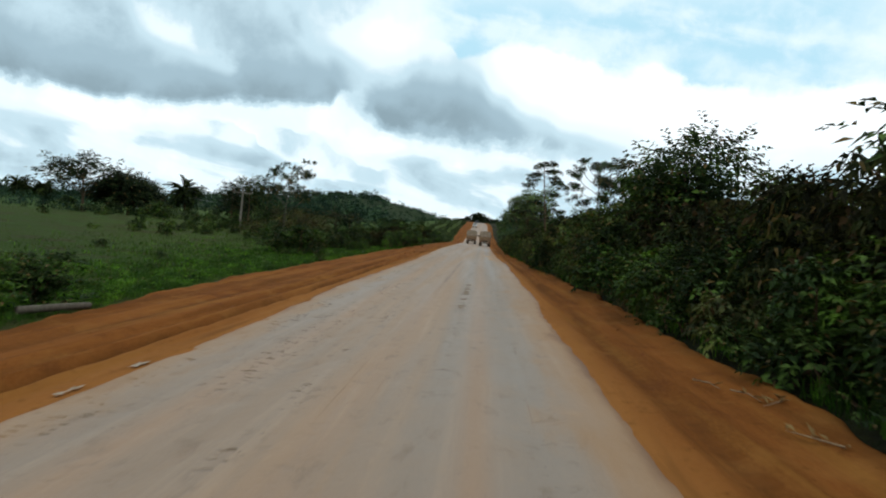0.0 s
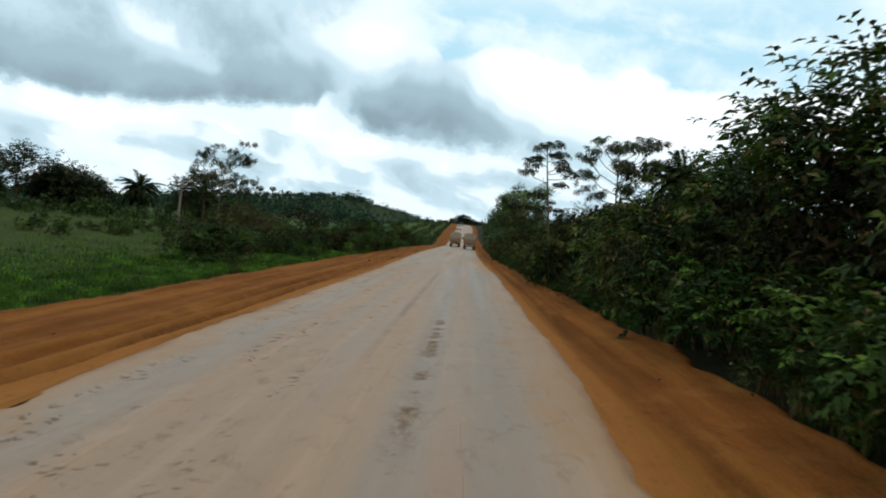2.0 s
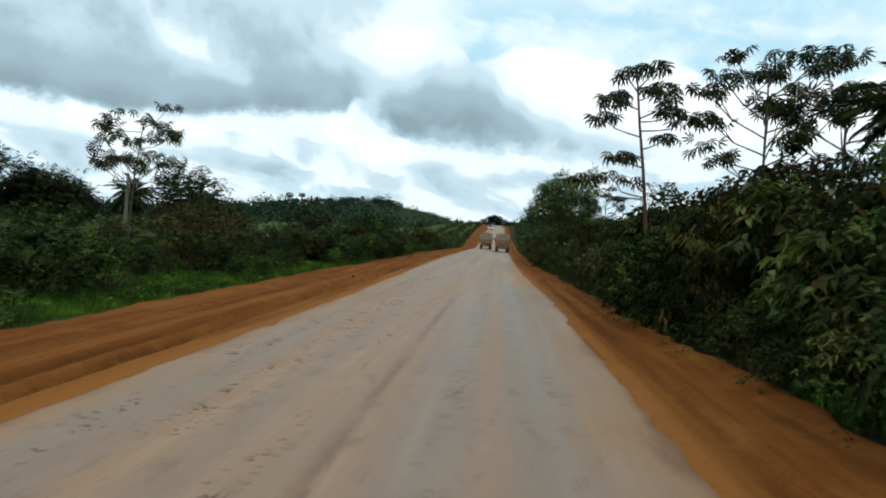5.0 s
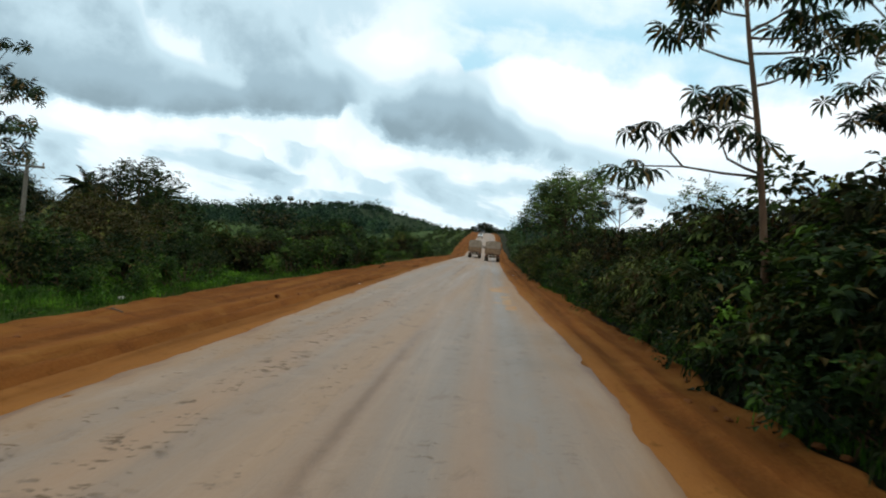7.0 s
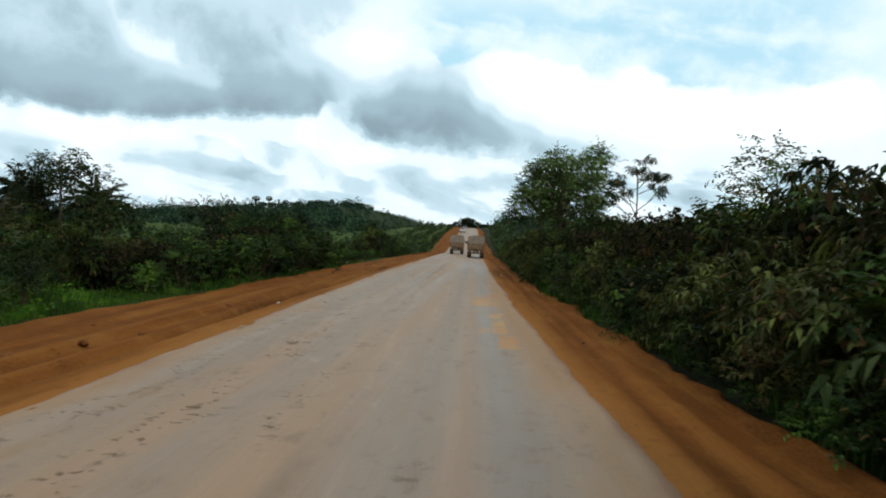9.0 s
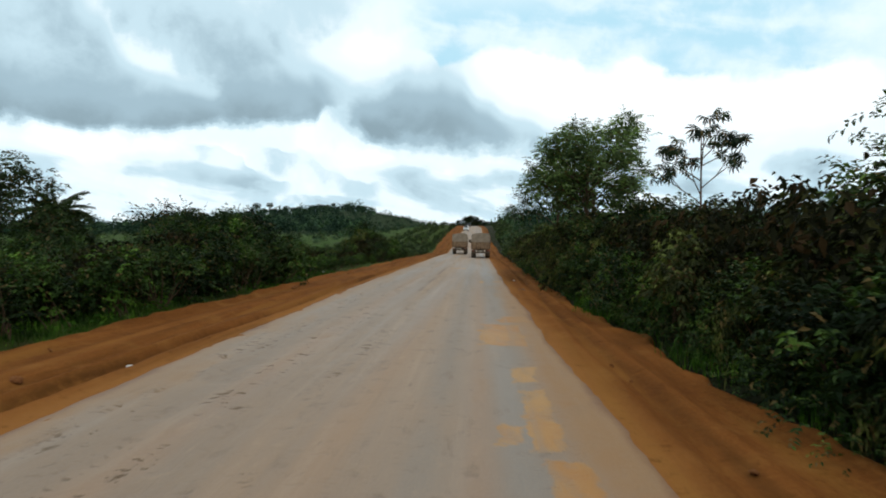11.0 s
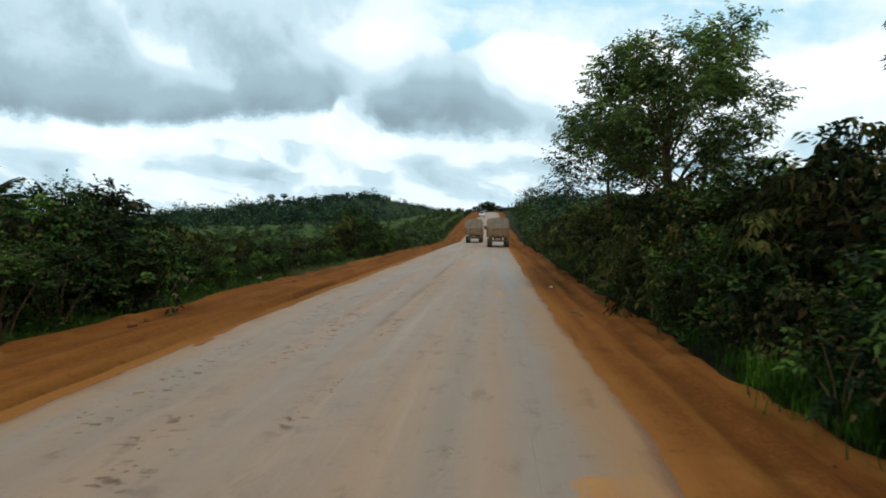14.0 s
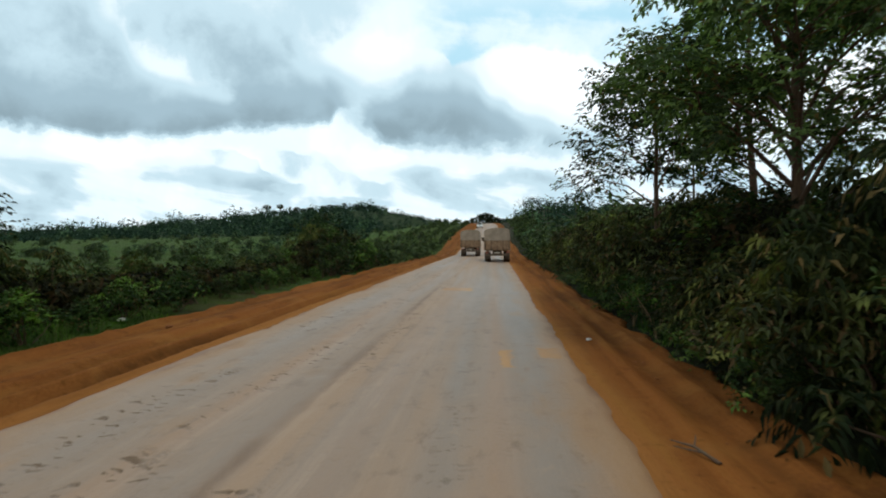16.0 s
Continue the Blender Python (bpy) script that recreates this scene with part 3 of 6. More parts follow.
BANK = ([-60, 0, 20, 35, 50, 65, 85, 130, 180], [.05, .05, .035, .015, 0, -.02, -.035, -.03, 0])
RISE = ([-100, 160, 200, 250, 310, 400, 520, 640, 900], [0, 0, 2.0, 5.0, 8.0, 10.8, 12.6, 11, 8])
BEND = ([-100, 280, 400, 520, 700], [0, 0, -1.8, -4.5, -10])
ROAD_LEFT = ([-60, 0, 14, 22, 32, 45, 60, 75, 90, 700], [-3.05, -3.05, -3.2, -3.55, -3.45, -3.35, -3.45, -3.65, -3.7, -3.7])
ROAD_RIGHT = ([-60, 0, 16, 22, 30, 50, 56, 65, 75, 90, 700], [3.85, 3.85, 3.8, 4.05, 3.95, 4.0, 3.75, 3.58, 3.48, 3.4, 3.5])
VERGE_LEFT = ([-60, 10, 24, 30, 50, 60, 65, 80, 110, 700], [-7.4, -7.4, -8.3, -8.0, -7.6, -7.4, -6.8, -6.5, -6.4, -7.5])
VERGE_RIGHT = ([-60, 8, 16, 24, 30, 40, 45, 50, 55, 65, 75, 90, 110, 700], [6.6, 6.5, 6.25, 6.5, 6.35, 6.15, 5.8, 5.9, 5.9, 5.8, 5.5, 5.4, 5.6, 7.0])
RIDGE = ([-2500, -1200, -687, -603, -520, -439, -360, -297, -250, -204, -173, -143, -113, -84, -54, -32, -10, 19, 63, 94, 200, 600, 2500],
         [4, 7, 10, 11.5, 14.5, 19, 25, 34, 39.5, 42, 43, 41, 36.5, 29, 20, 14, 11, 10, 14, 13, 10, 8, 8])


def edge(knots, y):
    return np.interp(y, *knots)


def middle(y):
    return np.interp(y, *BEND)


def bare(x, y):
    """The smooth road bed, banked a little to either side along its length."""
    return np.interp(y, *RISE) + np.interp(y, *BANK) * np.clip(x - 1.9, -14, 8)


def height(x, y):
    """The ground everywhere."""
    x, y = np.asarray(x, float), np.asarray(y, float)
    off = x - middle(y)
    z = bare(x, y)
    left, right = edge(VERGE_LEFT, y) - off, off - edge(VERGE_RIGHT, y)
    out = np.maximum(left, right)
    z = z - 0.6 * np.interp(y, *RISE) * smooth((left - 6) / 45)
    z = z + 0.6 * smooth((left - 2) / 45) + 0.7 * smooth(right / 12)
    z = z + np.where(out > 0, 1, 0) * smooth(out / 3) * 0.35 * (value_noise(x * 0.22 + 40, y * 0.22 + 40) - 0.42)
    z = z + 0.7 * smooth((out + 1.0) / 8) * smooth((y - 160) / 40) * smooth((620 - y) / 90)
    far = smooth((y - 330) / 540) ** 1.6 * np.maximum(smooth((np.abs(off) - 12) / 90), smooth((y - 640) / 150))
    z = z + far * np.maximum(edge(RIDGE, x) - z, 0) * (1 - 0.6 * smooth((y - 900) / 900))
    return z + far * 3.0 * (value_noise(x * 0.01, y * 0.01 + 9) - 0.5)


def grid_mesh(name, xs, ys, zfun, mat, uvfun=None, smooth_faces=True):
    X, Y = np.meshgrid(xs, ys)
    verts = np.stack([X.ravel(), Y.ravel(), zfun(X, Y).ravel()], 1)
    w, h = len(xs), len(ys)
    i = (np.arange(h - 1)[:, None] * w + np.arange(w - 1)[None, :]).ravel()
    faces = np.stack([i, i + 1, i + w + 1, i + w], 1)
    return mesh_of(name, verts, faces, mat, smooth_faces, None if uvfun is None else uvfun(X, Y))


def build_ground():
    xs = np.concatenate([[-3000, -2000, -1400], np.arange(-1000, -200, 40), np.arange(-200, -60, 10), np.arange(-60, -22, 2),
                         np.arange(-22, 20, 0.7), np.arange(20, 60, 2), np.arange(60, 200, 10), np.arange(200, 1001, 40), [1400, 2000, 3000]])
    ys = np.concatenate([[-1500, -600, -250], np.arange(-120, -12, 6), np.arange(-12, 150, 1.0), np.arange(150, 260, 2), np.arange(260, 400, 5), np.arange(400, 1000, 15), np.arange(1000, 1801, 100), [2500, 3500]])

    def z(x, y):
        off = x - middle(y)
        far = smooth((y - 165) / 40) * smooth((640 - y) / 20)
        inside = smooth(np.minimum(edge(VERGE_RIGHT, y) - 1.3 * far - off, off - edge(VERGE_LEFT, y) + 0.6 * far) / 0.5)
        return height(x, y) - (0.10 + 0.5 * far) * inside - 0.02

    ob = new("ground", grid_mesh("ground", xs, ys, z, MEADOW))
    tagged(ob, "green meadow ground with patchy earth rolling to the hills", "ground", kind="structure")


def build_verge(name, inner, outer, sign, ruts, label):
    """A strip of red soil beside the road, with wheel ruts, a ragged outer rim and clods."""
    ys = np.concatenate([np.arange(-12, 130, 0.33), np.arange(130, 300, 1.5), np.arange(300, 640, 6)])
    us = np.linspace(0, 1, 46)
    U, Y = np.meshgrid(us, ys)
    rag = 0.55 * (value_noise(Y * 0.45 + 3 * sign, Y * 0 + 5) - 0.5) + 0.5 * (value_noise(Y * 1.9, Y * 0 + 11 + sign) - 0.5)
    far = smooth((Y - 165) / 40)
    e0 = edge(inner, Y) - sign * 0.22
    e1 = edge(outer, Y) + rag + sign * (0.08 + (0.9 if sign < 0 else -0.9) * far)
    off = e0 + (e1 - e0) * U
    X = off + middle(Y)
    Z = bare(X, Y) + (height(X, Y) - bare(X, Y)) * np.maximum(smooth((U - 0.5) * 2), far)
    soft = smooth(U * 8)
    Z = Z + 0.035 + 0.22 * far + soft * 0.03 * (value_noise(X * 1.3, Y * 0.3) - 0.45) + soft * 0.035 * (value_noise(X * 5, Y * 4) - 0.5)
    for at, wide, deep in ruts:
        d = (off - at - 0.35 * (value_noise(Y * 0.07 + at, Y * 0) - 0.5)) / wide
        Z = Z - soft * deep * np.exp(-d * d) + soft * deep * 0.7 * np.exp(-((np.abs(d) - 1.6) * 1.6) ** 2)
    # a low windrow of loose soil at the outer rim
    Z = Z + 0.12 * np.exp(-((U - 0.90) / 0.06) ** 2) * value_noise(Y * 0.8, U * 3 + 2) - 0.16 * smooth((U - 0.94) / 0.06)
    w, h = len(us), len(ys)
    i = (np.arange(h - 1)[:, None] * w + np.arange(w - 1)[None, :]).ravel()
    faces = np.stack([i, i + 1, i + w + 1, i + w], 1)
    if sign < 0:
        faces = faces[:, ::-1]
    ob = new(name, mesh_of(name, np.stack([X.ravel(), Y.ravel(), Z.ravel()], 1), faces, SOIL, True, np.stack([U.ravel(), Y.ravel()], 1)))
    tagged(ob, label, "road verge", kind="structure")


def road_relief(x, y):
    """Shallow waves, ruts and broken pits of the worn road surface."""
    z = 0.03 * (value_noise(x * 0.8, y * 0.22) - 0.5) + 0.012 * (value_noise(x * 4 + 9, y * 1.4) - 0.5)
    pit = smooth((value_noise(x * 2.6 + 50, y * 1.5 + 80, 3) - 0.66) / 0.10) * (0.25 + 0.75 * smooth((0.8 - x) / 2.5))
    z = z - 0.035 * pit
    for at, wide, deep in ((2.55, 0.35, 0.02), (1.2, 0.3, 0.014), (-0.9, 0.4, 0.015), (-2.3, 0.4, 0.018)):
        z = z - deep * np.exp(-((x - at) / wide) ** 2)
    return z


def build_road():
    ys = np.concatenate([np.arange(-12, 110, 0.2), np.arange(110, 200, 0.8), np.arange(200, 700, 5)])
    us = np.linspace(0, 1, 61)
    U, Y = np.meshgrid(us, ys)
    e0 = edge(ROAD_LEFT, Y) + 0.16 * (value_noise(Y * 0.5, Y * 0 + 1) - 0.5) + 0.10 * (value_noise(Y * 2.1, Y * 0 + 41) - 0.5)
    e1 = edge(ROAD_RIGHT, Y) + 0.16 * (value_noise(Y * 0.5, Y * 0 + 21) - 0.5) + 0.10 * (value_noise(Y * 2.1, Y * 0 + 61) - 0.5)
    off = e0 + (e1 - e0) * U
    X = off + middle(Y)
    Z = bare(X, Y) + 0.055 + road_relief(off, Y) - 0.05 * smooth((np.abs(U - 0.5) - 0.475) / 0.025)
    w, h = len(us), len(ys)
    i = (np.arange(h - 1)[:, None] * w + np.arange(w - 1)[None, :]).ravel()
    faces = np.stack([i, i + 1, i + w + 1, i + w], 1)
    ob = new("road", mesh_of("road", np.stack([X.ravel(), Y.ravel(), Z.ravel()], 1), faces, ROAD, True, np.stack([U.ravel(), Y.ravel()], 1)))
    tagged(ob, "worn grey asphalt road covered with beige dust", "road", kind="structure")


def road_top(x, y):
    return float(bare(x, y) + 0.055 + road_relief(np.array(x - middle(y)), np.array(y)))


build_ground()
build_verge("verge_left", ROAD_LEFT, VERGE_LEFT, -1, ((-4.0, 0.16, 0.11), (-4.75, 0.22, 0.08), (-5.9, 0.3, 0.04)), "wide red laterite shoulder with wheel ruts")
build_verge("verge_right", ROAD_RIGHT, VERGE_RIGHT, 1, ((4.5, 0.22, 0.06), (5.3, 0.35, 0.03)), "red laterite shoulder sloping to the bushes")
build_road()


# ---- leaves and twigs ----
def unit(v):
    return v / np.maximum(np.linalg.norm(v, axis=-1, keepdims=True), 1e-6)


def leaf_cloud(base, axis, normal, length, width, droop=0.25, fold=0.12, detail=True):
    """Many leaves at once: four triangles each, folded along the midrib and bent down at the tip (two for far ones)."""
    n = len(base)
    axis = unit(axis)
    side = unit(np.cross(axis, normal))
    up = np.cross(side, axis)
    L, W = length[:, None], width[:, None]
    down = np.array([0, 0, -1.0])
    b = base
    mid = base + axis * L * 0.5 + up * L * 0.02
    tip = base + axis * L + down * L * droop
    lf = base + axis * L * 0.42 - side * W * 0.5 + up * W * fold
    rt = base + axis * L * 0.42 + side * W * 0.5 + up * W * fold
    i = np.arange(n)[:, None]
    if detail:
        verts = np.stack([b, lf, rt, mid, tip], 1).reshape(-1, 3)
        f = np.array([[0, 2, 3], [0, 3, 1], [3, 2, 4], [1, 3, 4]])
        return verts, (i[:, :, None] * 5 + f[None]).reshape(-1, 3)
    verts = np.stack([b, lf, rt, tip], 1).reshape(-1, 3)
    f = np.array([[0, 2, 3], [0, 3, 1]])
    return verts, (i[:, :, None] * 4 + f[None]).reshape(-1, 3)


def twigs_of_leaves(rs, root, out, reach, per, length, width, droop, detail=True, hang=0.3):
    """Leaves set in turn along short twigs that start at root and point outward."""
    n = len(root)
    out = unit(out)
    s = (np.arange(per) + 0.6) / per
    bend = np.array([0, 0, -1.0]) * hang
    pts = root[:, None] + out[:, None] * reach[:, None, None] * s[None, :, None] + bend * (reach[:, None, None] * s[None, :, None] ** 2)
    sidev = unit(np.cross(out, np.array([0.01, 0.02, 1.0])))
    flip = np.where(np.arange(per) % 2, 1.0, -1.0)[None, :, None]
    axis = out[:, None] * 0.55 + sidev[:, None] * flip * 0.75 + bend * 0.9 + rs.normal(0, 0.28, (n, per, 3))
    nrm = np.array([0, 0, 1.0]) + out[:, None] * 0.5 + rs.normal(0, 0.35, (n, per, 3))
    m = n * per
    ln = length * rs.uniform(0.65, 1.2, m)
    wd = width * rs.uniform(0.7, 1.15, m)
    return leaf_cloud(pts.reshape(m, 3), axis.reshape(m, 3), nrm.reshape(m, 3), ln, wd, droop, detail=detail)


def shrub_meshes(seed, kind, length, width, droop, hang, twigs, per, tall=2.6, spread=1.25, detail=True, lobes=9, arrays=False):
    """A shrub about tall metres high: a crown of leafy lobes and a bundle of stems."""
    rs = np.random.RandomState(seed)
    c = np.stack([rs.normal(0, spread * 0.45, lobes), rs.normal(0, spread * 0.45, lobes), tall * rs.uniform(0.16, 0.82, lobes)], 1)
    c[:, :2] *= (1.15 - 0.45 * c[:, 2:3] / tall)
    r = spread * rs.uniform(0.28, 0.58, lobes)
    which = rs.randint(0, lobes, twigs)
    d = rs.normal(0, 1, (twigs, 3))
    d[:, 2] = d[:, 2] * 0.75 + 0.7
    d = unit(d)
    root = c[which] + d * (r[which] * rs.uniform(0.65, 1.0, twigs))[:, None]
    root[:, 2] = np.maximum(root[:, 2], 0.08)
    v, f = twigs_of_leaves(rs, root, d + rs.normal(0, 0.25, (twigs, 3)), rs.uniform(0.20, 0.42, twigs), per, length, width, droop, detail, hang)
    v[:, 2] = np.maximum(v[:, 2], 0.02)
    if arrays:
        return v, f
    crown = mesh_of("crown", v, f, LEAF[kind])
    pieces = []
    for i in range(lobes):
        foot = rs.normal(0, 0.16, 2)
        a, b = Vector((foot[0], foot[1], -0.15)), Vector(c[i])
        mid = a.lerp(b, 0.5) + Vector((rs.normal(0, 0.12), rs.normal(0, 0.12), 0.12))
        pieces.append(tube([a, mid, b], [0.035, 0.025, 0.010], 5))
    v, f = join(pieces)
    return crown, mesh_of("stem", v, f, BARK["brown"], True)


SHRUBS, COARSE, LOOSE = {}, {}, {"right": [], "left": [], "right_far": [], "left_far": []}


def shrub_kind(name, label, copies, **kw):
    SHRUBS[name] = ([shrub_meshes(100 + 17 * i + 1000 * len(SHRUBS), **kw) for i in range(copies)], label)


def coarse_kind(name, copies, **kw):
    COARSE[name] = [shrub_meshes(5000 + 13 * i + 700 * len(COARSE), arrays=True, detail=False, **kw) for i in range(copies)]


shrub_kind("broad", "dense dark green broad-leaved shrub by the road", 3, kind="broad", length=0.19, width=0.10, droop=0.25, hang=0.25, twigs=330, per=6, detail=False)
shrub_kind("droop", "dark green shrub with long hanging leaves, some yellowed", 3, kind="droop", length=0.19, width=0.062, droop=0.5, hang=0.75, twigs=350, per=7, detail=False)
shrub_kind("small", "dark green shrub with small dense leaves", 2, kind="small", length=0.13, width=0.07, droop=0.15, hang=0.1, twigs=420, per=6, detail=False)
shrub_kind("vine", "low shrub overgrown with bright green creeper", 2, kind="vine", length=0.13, width=0.095, droop=0.3, hang=0.4, twigs=440, per=6, detail=False)
shrub_kind("olive", "olive-brown shrub with dusty hanging leaves, paled for distance haze", 3, kind="olive", length=0.17, width=0.075, droop=0.4, hang=0.5, twigs=390, per=6, detail=False)
shrub_kind("rust", "twiggy shrub with russet brown leaves in the field", 1, kind="rust", length=0.16, width=0.08, droop=0.25, hang=0.2, twigs=420, per=6, detail=False, spread=1.6)
shrub_kind("pale", "tall shrub with clumps of large pale green leaves", 2, kind="pale", length=0.25, width=0.11, droop=0.35, hang=0.35, twigs=210, per=6, detail=False, lobes=12)
coarse_kind("mid", 4, kind="broad", length=0.16, width=0.085, droop=0.25, hang=0.3, twigs=210, per=5)
coarse_kind("coarse", 3, kind="broad", length=0.34, width=0.20, droop=0.25, hang=0.25, twigs=140, per=4)
coarse_kind("coarsedroop", 2, kind="droop", length=0.38, width=0.15, droop=0.4, hang=0.5, twigs=140, per=4)


def place_shrub(rs, kind, x, y, size, tallness=1.0, group="roadside thicket", sink=0.05):
    """A shrub with its parts; those too far off to tell apart are gathered into the thicket behind."""
    turn = rs.uniform(0, 6.28)
    m = Matrix.LocRotScale((x, y, float(height(x, y)) - sink), Euler((0, 0, turn)), (size, size, size * tallness))
    if kind in COARSE:
        v, f = COARSE[kind][rs.randint(len(COARSE[kind]))]
        mm = np.array(m)
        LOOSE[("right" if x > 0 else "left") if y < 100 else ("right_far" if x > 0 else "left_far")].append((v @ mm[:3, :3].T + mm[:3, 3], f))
        return
    meshes, label = SHRUBS[kind]
    crown, stems = meshes[rs.randint(len(meshes))]
    ob = new("shrub")
    ob.empty_display_size = 0.2
    ob.matrix_basis = m
    tagged(ob, label, "shrub", group)
    part("crown", crown, ob), part("stem", stems, ob)


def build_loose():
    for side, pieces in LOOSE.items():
        # thickets farther off take the leaves with haze in their colour
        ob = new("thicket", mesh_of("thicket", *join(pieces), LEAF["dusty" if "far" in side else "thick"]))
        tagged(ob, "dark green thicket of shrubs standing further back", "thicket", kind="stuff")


def build_dark_filler(name, seed, knots, sign, depth, y0, y1, tall, count):
    """Dark leaves added inside a thicket, standing for the shade in its gaps."""
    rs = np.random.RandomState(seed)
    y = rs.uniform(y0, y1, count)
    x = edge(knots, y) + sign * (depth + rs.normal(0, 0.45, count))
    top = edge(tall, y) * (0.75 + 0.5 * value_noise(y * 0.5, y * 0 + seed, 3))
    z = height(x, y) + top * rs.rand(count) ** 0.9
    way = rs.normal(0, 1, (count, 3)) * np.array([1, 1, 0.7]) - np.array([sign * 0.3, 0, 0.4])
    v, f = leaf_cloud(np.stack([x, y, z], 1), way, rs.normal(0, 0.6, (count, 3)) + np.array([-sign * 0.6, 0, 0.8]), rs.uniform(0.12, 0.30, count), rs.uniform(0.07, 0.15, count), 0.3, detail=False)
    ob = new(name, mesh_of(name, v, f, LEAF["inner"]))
    tagged(ob, "dark leaves added inside the roadside thicket to deepen its shade", "undergrowth", kind="stuff")


RIGHT_TALL = ([-20, 0, 14, 22, 35, 45, 55, 65, 75, 90, 110, 160, 300], [4.5, 4.5, 4.4, 4.7, 5.0, 4.7, 4.4, 4.1, 3.7, 3.7, 4.3, 5.0, 6.5])


RUSSET = ((6.5, 84.0, 0.85), (6.7, 87.0, 0.8), (7.0, 53.0, 0.7), (6.9, 57.5, 0.6))


def build_right_thicket():
    rs = np.random.RandomState(3)
    y = -3.0
    while y < 118:
        top = float(edge(RIGHT_TALL, y))
        v = float(edge(VERGE_RIGHT, y))
        kind = ("droop", "broad", "vine", "droop", "small", "broad")[rs.randint(6)]
        # olive shrubs with haze in their colour grow commoner with distance
        picks_olive = rs.rand() < np.interp(y, [0, 60, 85, 110], [0.14, 0.30, 0.5, 0.7])
        # low skirt, middle and high back of the thicket
        s = rs.uniform(0.5, 0.8) if rs.rand() < 0.4 else rs.uniform(0.8, 1.15)
        place_shrub(rs, "olive" if picks_olive else kind, v + 0.25 + 0.68 * s + rs.uniform(-0.1, 0.3), y + rs.uniform(-.3, .3), s, rs.uniform(0.8, 1.1))
        if rs.rand() < 0.85:
            t = top * rs.uniform(0.55, 1.0) * (0.75 + 0.5 * float(value_noise(y * 0.22, 3.3, 2))) / 2.6
            place_shrub(rs, "olive" if rs.rand() < np.interp(y, [0, 60, 85, 110], [0.14, 0.30, 0.5, 0.7]) else ("broad", "droop", "small")[rs.randint(3)], v + 2.6 + rs.uniform(-0.4, 0.4), y + 0.7, min(t, 1.25), min(max(1.0, t / 1.25), 1.45))
        y += 1.45 if y < 95 else 1.8
    for x, yy, q in ((8.3, 9.6, 1.0), (7.9, 11.4, 0.75), (8.6, 7.6, 1.1), (7.6, 33.0, 0.6), (7.3, 42.0, 0.65), (6.9, 66.5, 0.7), (6.7, 69.0, 0.65), (6.6, 71.5, 0.7)):
        place_shrub(rs, "vine", x, yy, q, 0.9)
    for x, yy, q in ((6.55, 42.4, 1.05), (6.5, 43.7, 1.1), (6.9, 44.9, 1.1), (7.1, 46.2, 1.0)):
        place_shrub(rs, "broad", x, yy, q, 1.05)
    for d, yy, q in ((1.5, 24.2, 1.0), (1.9, 26.5, 1.3), (1.5, 28.8, 1.1), (1.8, 32.4, 1.35), (1.4, 35.6, 1.1), (1.7, 38.8, 1.25), (1.9, 18.6, 1.1), (1.6, 50.2, 1.2), (1.7, 57.8, 1.15)):
        place_shrub(rs, "pale", float(edge(VERGE_RIGHT, yy)) + d, yy, q, 1.15)
    for x, yy, q in RUSSET:
        place_shrub(rs, "rust", x, yy, q, 1.0)
    # leafy fringe at the foot, and the close hedge with hanging leaves
    y = 3.0
    while y < 112:
        if value_noise(y * 0.3, 9.1, 2) > 0.36:
            place_shrub(rs, "mid", float(edge(VERGE_RIGHT, y)) + rs.uniform(0.10, 0.50), y, rs.uniform(0.3, 0.55), 0.9)
        y += rs.uniform(1.0, 1.7)
    for i in range(9):
        place_shrub(rs, ("droop", "small", "droop")[i % 3], 7.0 + rs.uniform(-0.1, 0.25), 75.6 + 1.1 * i, rs.uniform(0.85, 1.15), 1.1)
    y = -3.0
    while y < 130:
        t = float(edge(RIGHT_TALL, y)) * rs.uniform(0.8, 1.05) * (0.8 + 0.4 * float(value_noise(y * 0.16 + 5, 7.7, 2))) / 2.6
        place_shrub(rs, "mid", float(edge(VERGE_RIGHT, y)) + 5.2 + rs.uniform(-0.8, 0.8), y, 1.6, t / 1.6)
        if rs.rand() < 0.35:
            place_shrub(rs, "mid", float(edge(VERGE_RIGHT, y)) + 9 + rs.uniform(-1, 1), y + 1, 1.9, t / 1.7)
        y += 2.3
    y = 118
    while y < 330:
        back = np.interp(y, [118, 150, 200, 330], [0, 0.3, 0.8, 1.6])
        for d in (1.2, 3.8, 7.5):
            place_shrub(rs, ("coarse", "coarsedroop")[rs.randint(2)], middle(y) + float(edge(VERGE_RIGHT, y)) + d + back + rs.uniform(-0.5, 0.8),
                        y + rs.uniform(-1, 1), (rs.uniform(0.7, 1.35) + 0.10 * d) * np.interp(y, [118, 200, 330], [1, 0.8, 0.55]), rs.uniform(0.8, 1.2))
        y += 3.2 + (y - 118) * 0.03


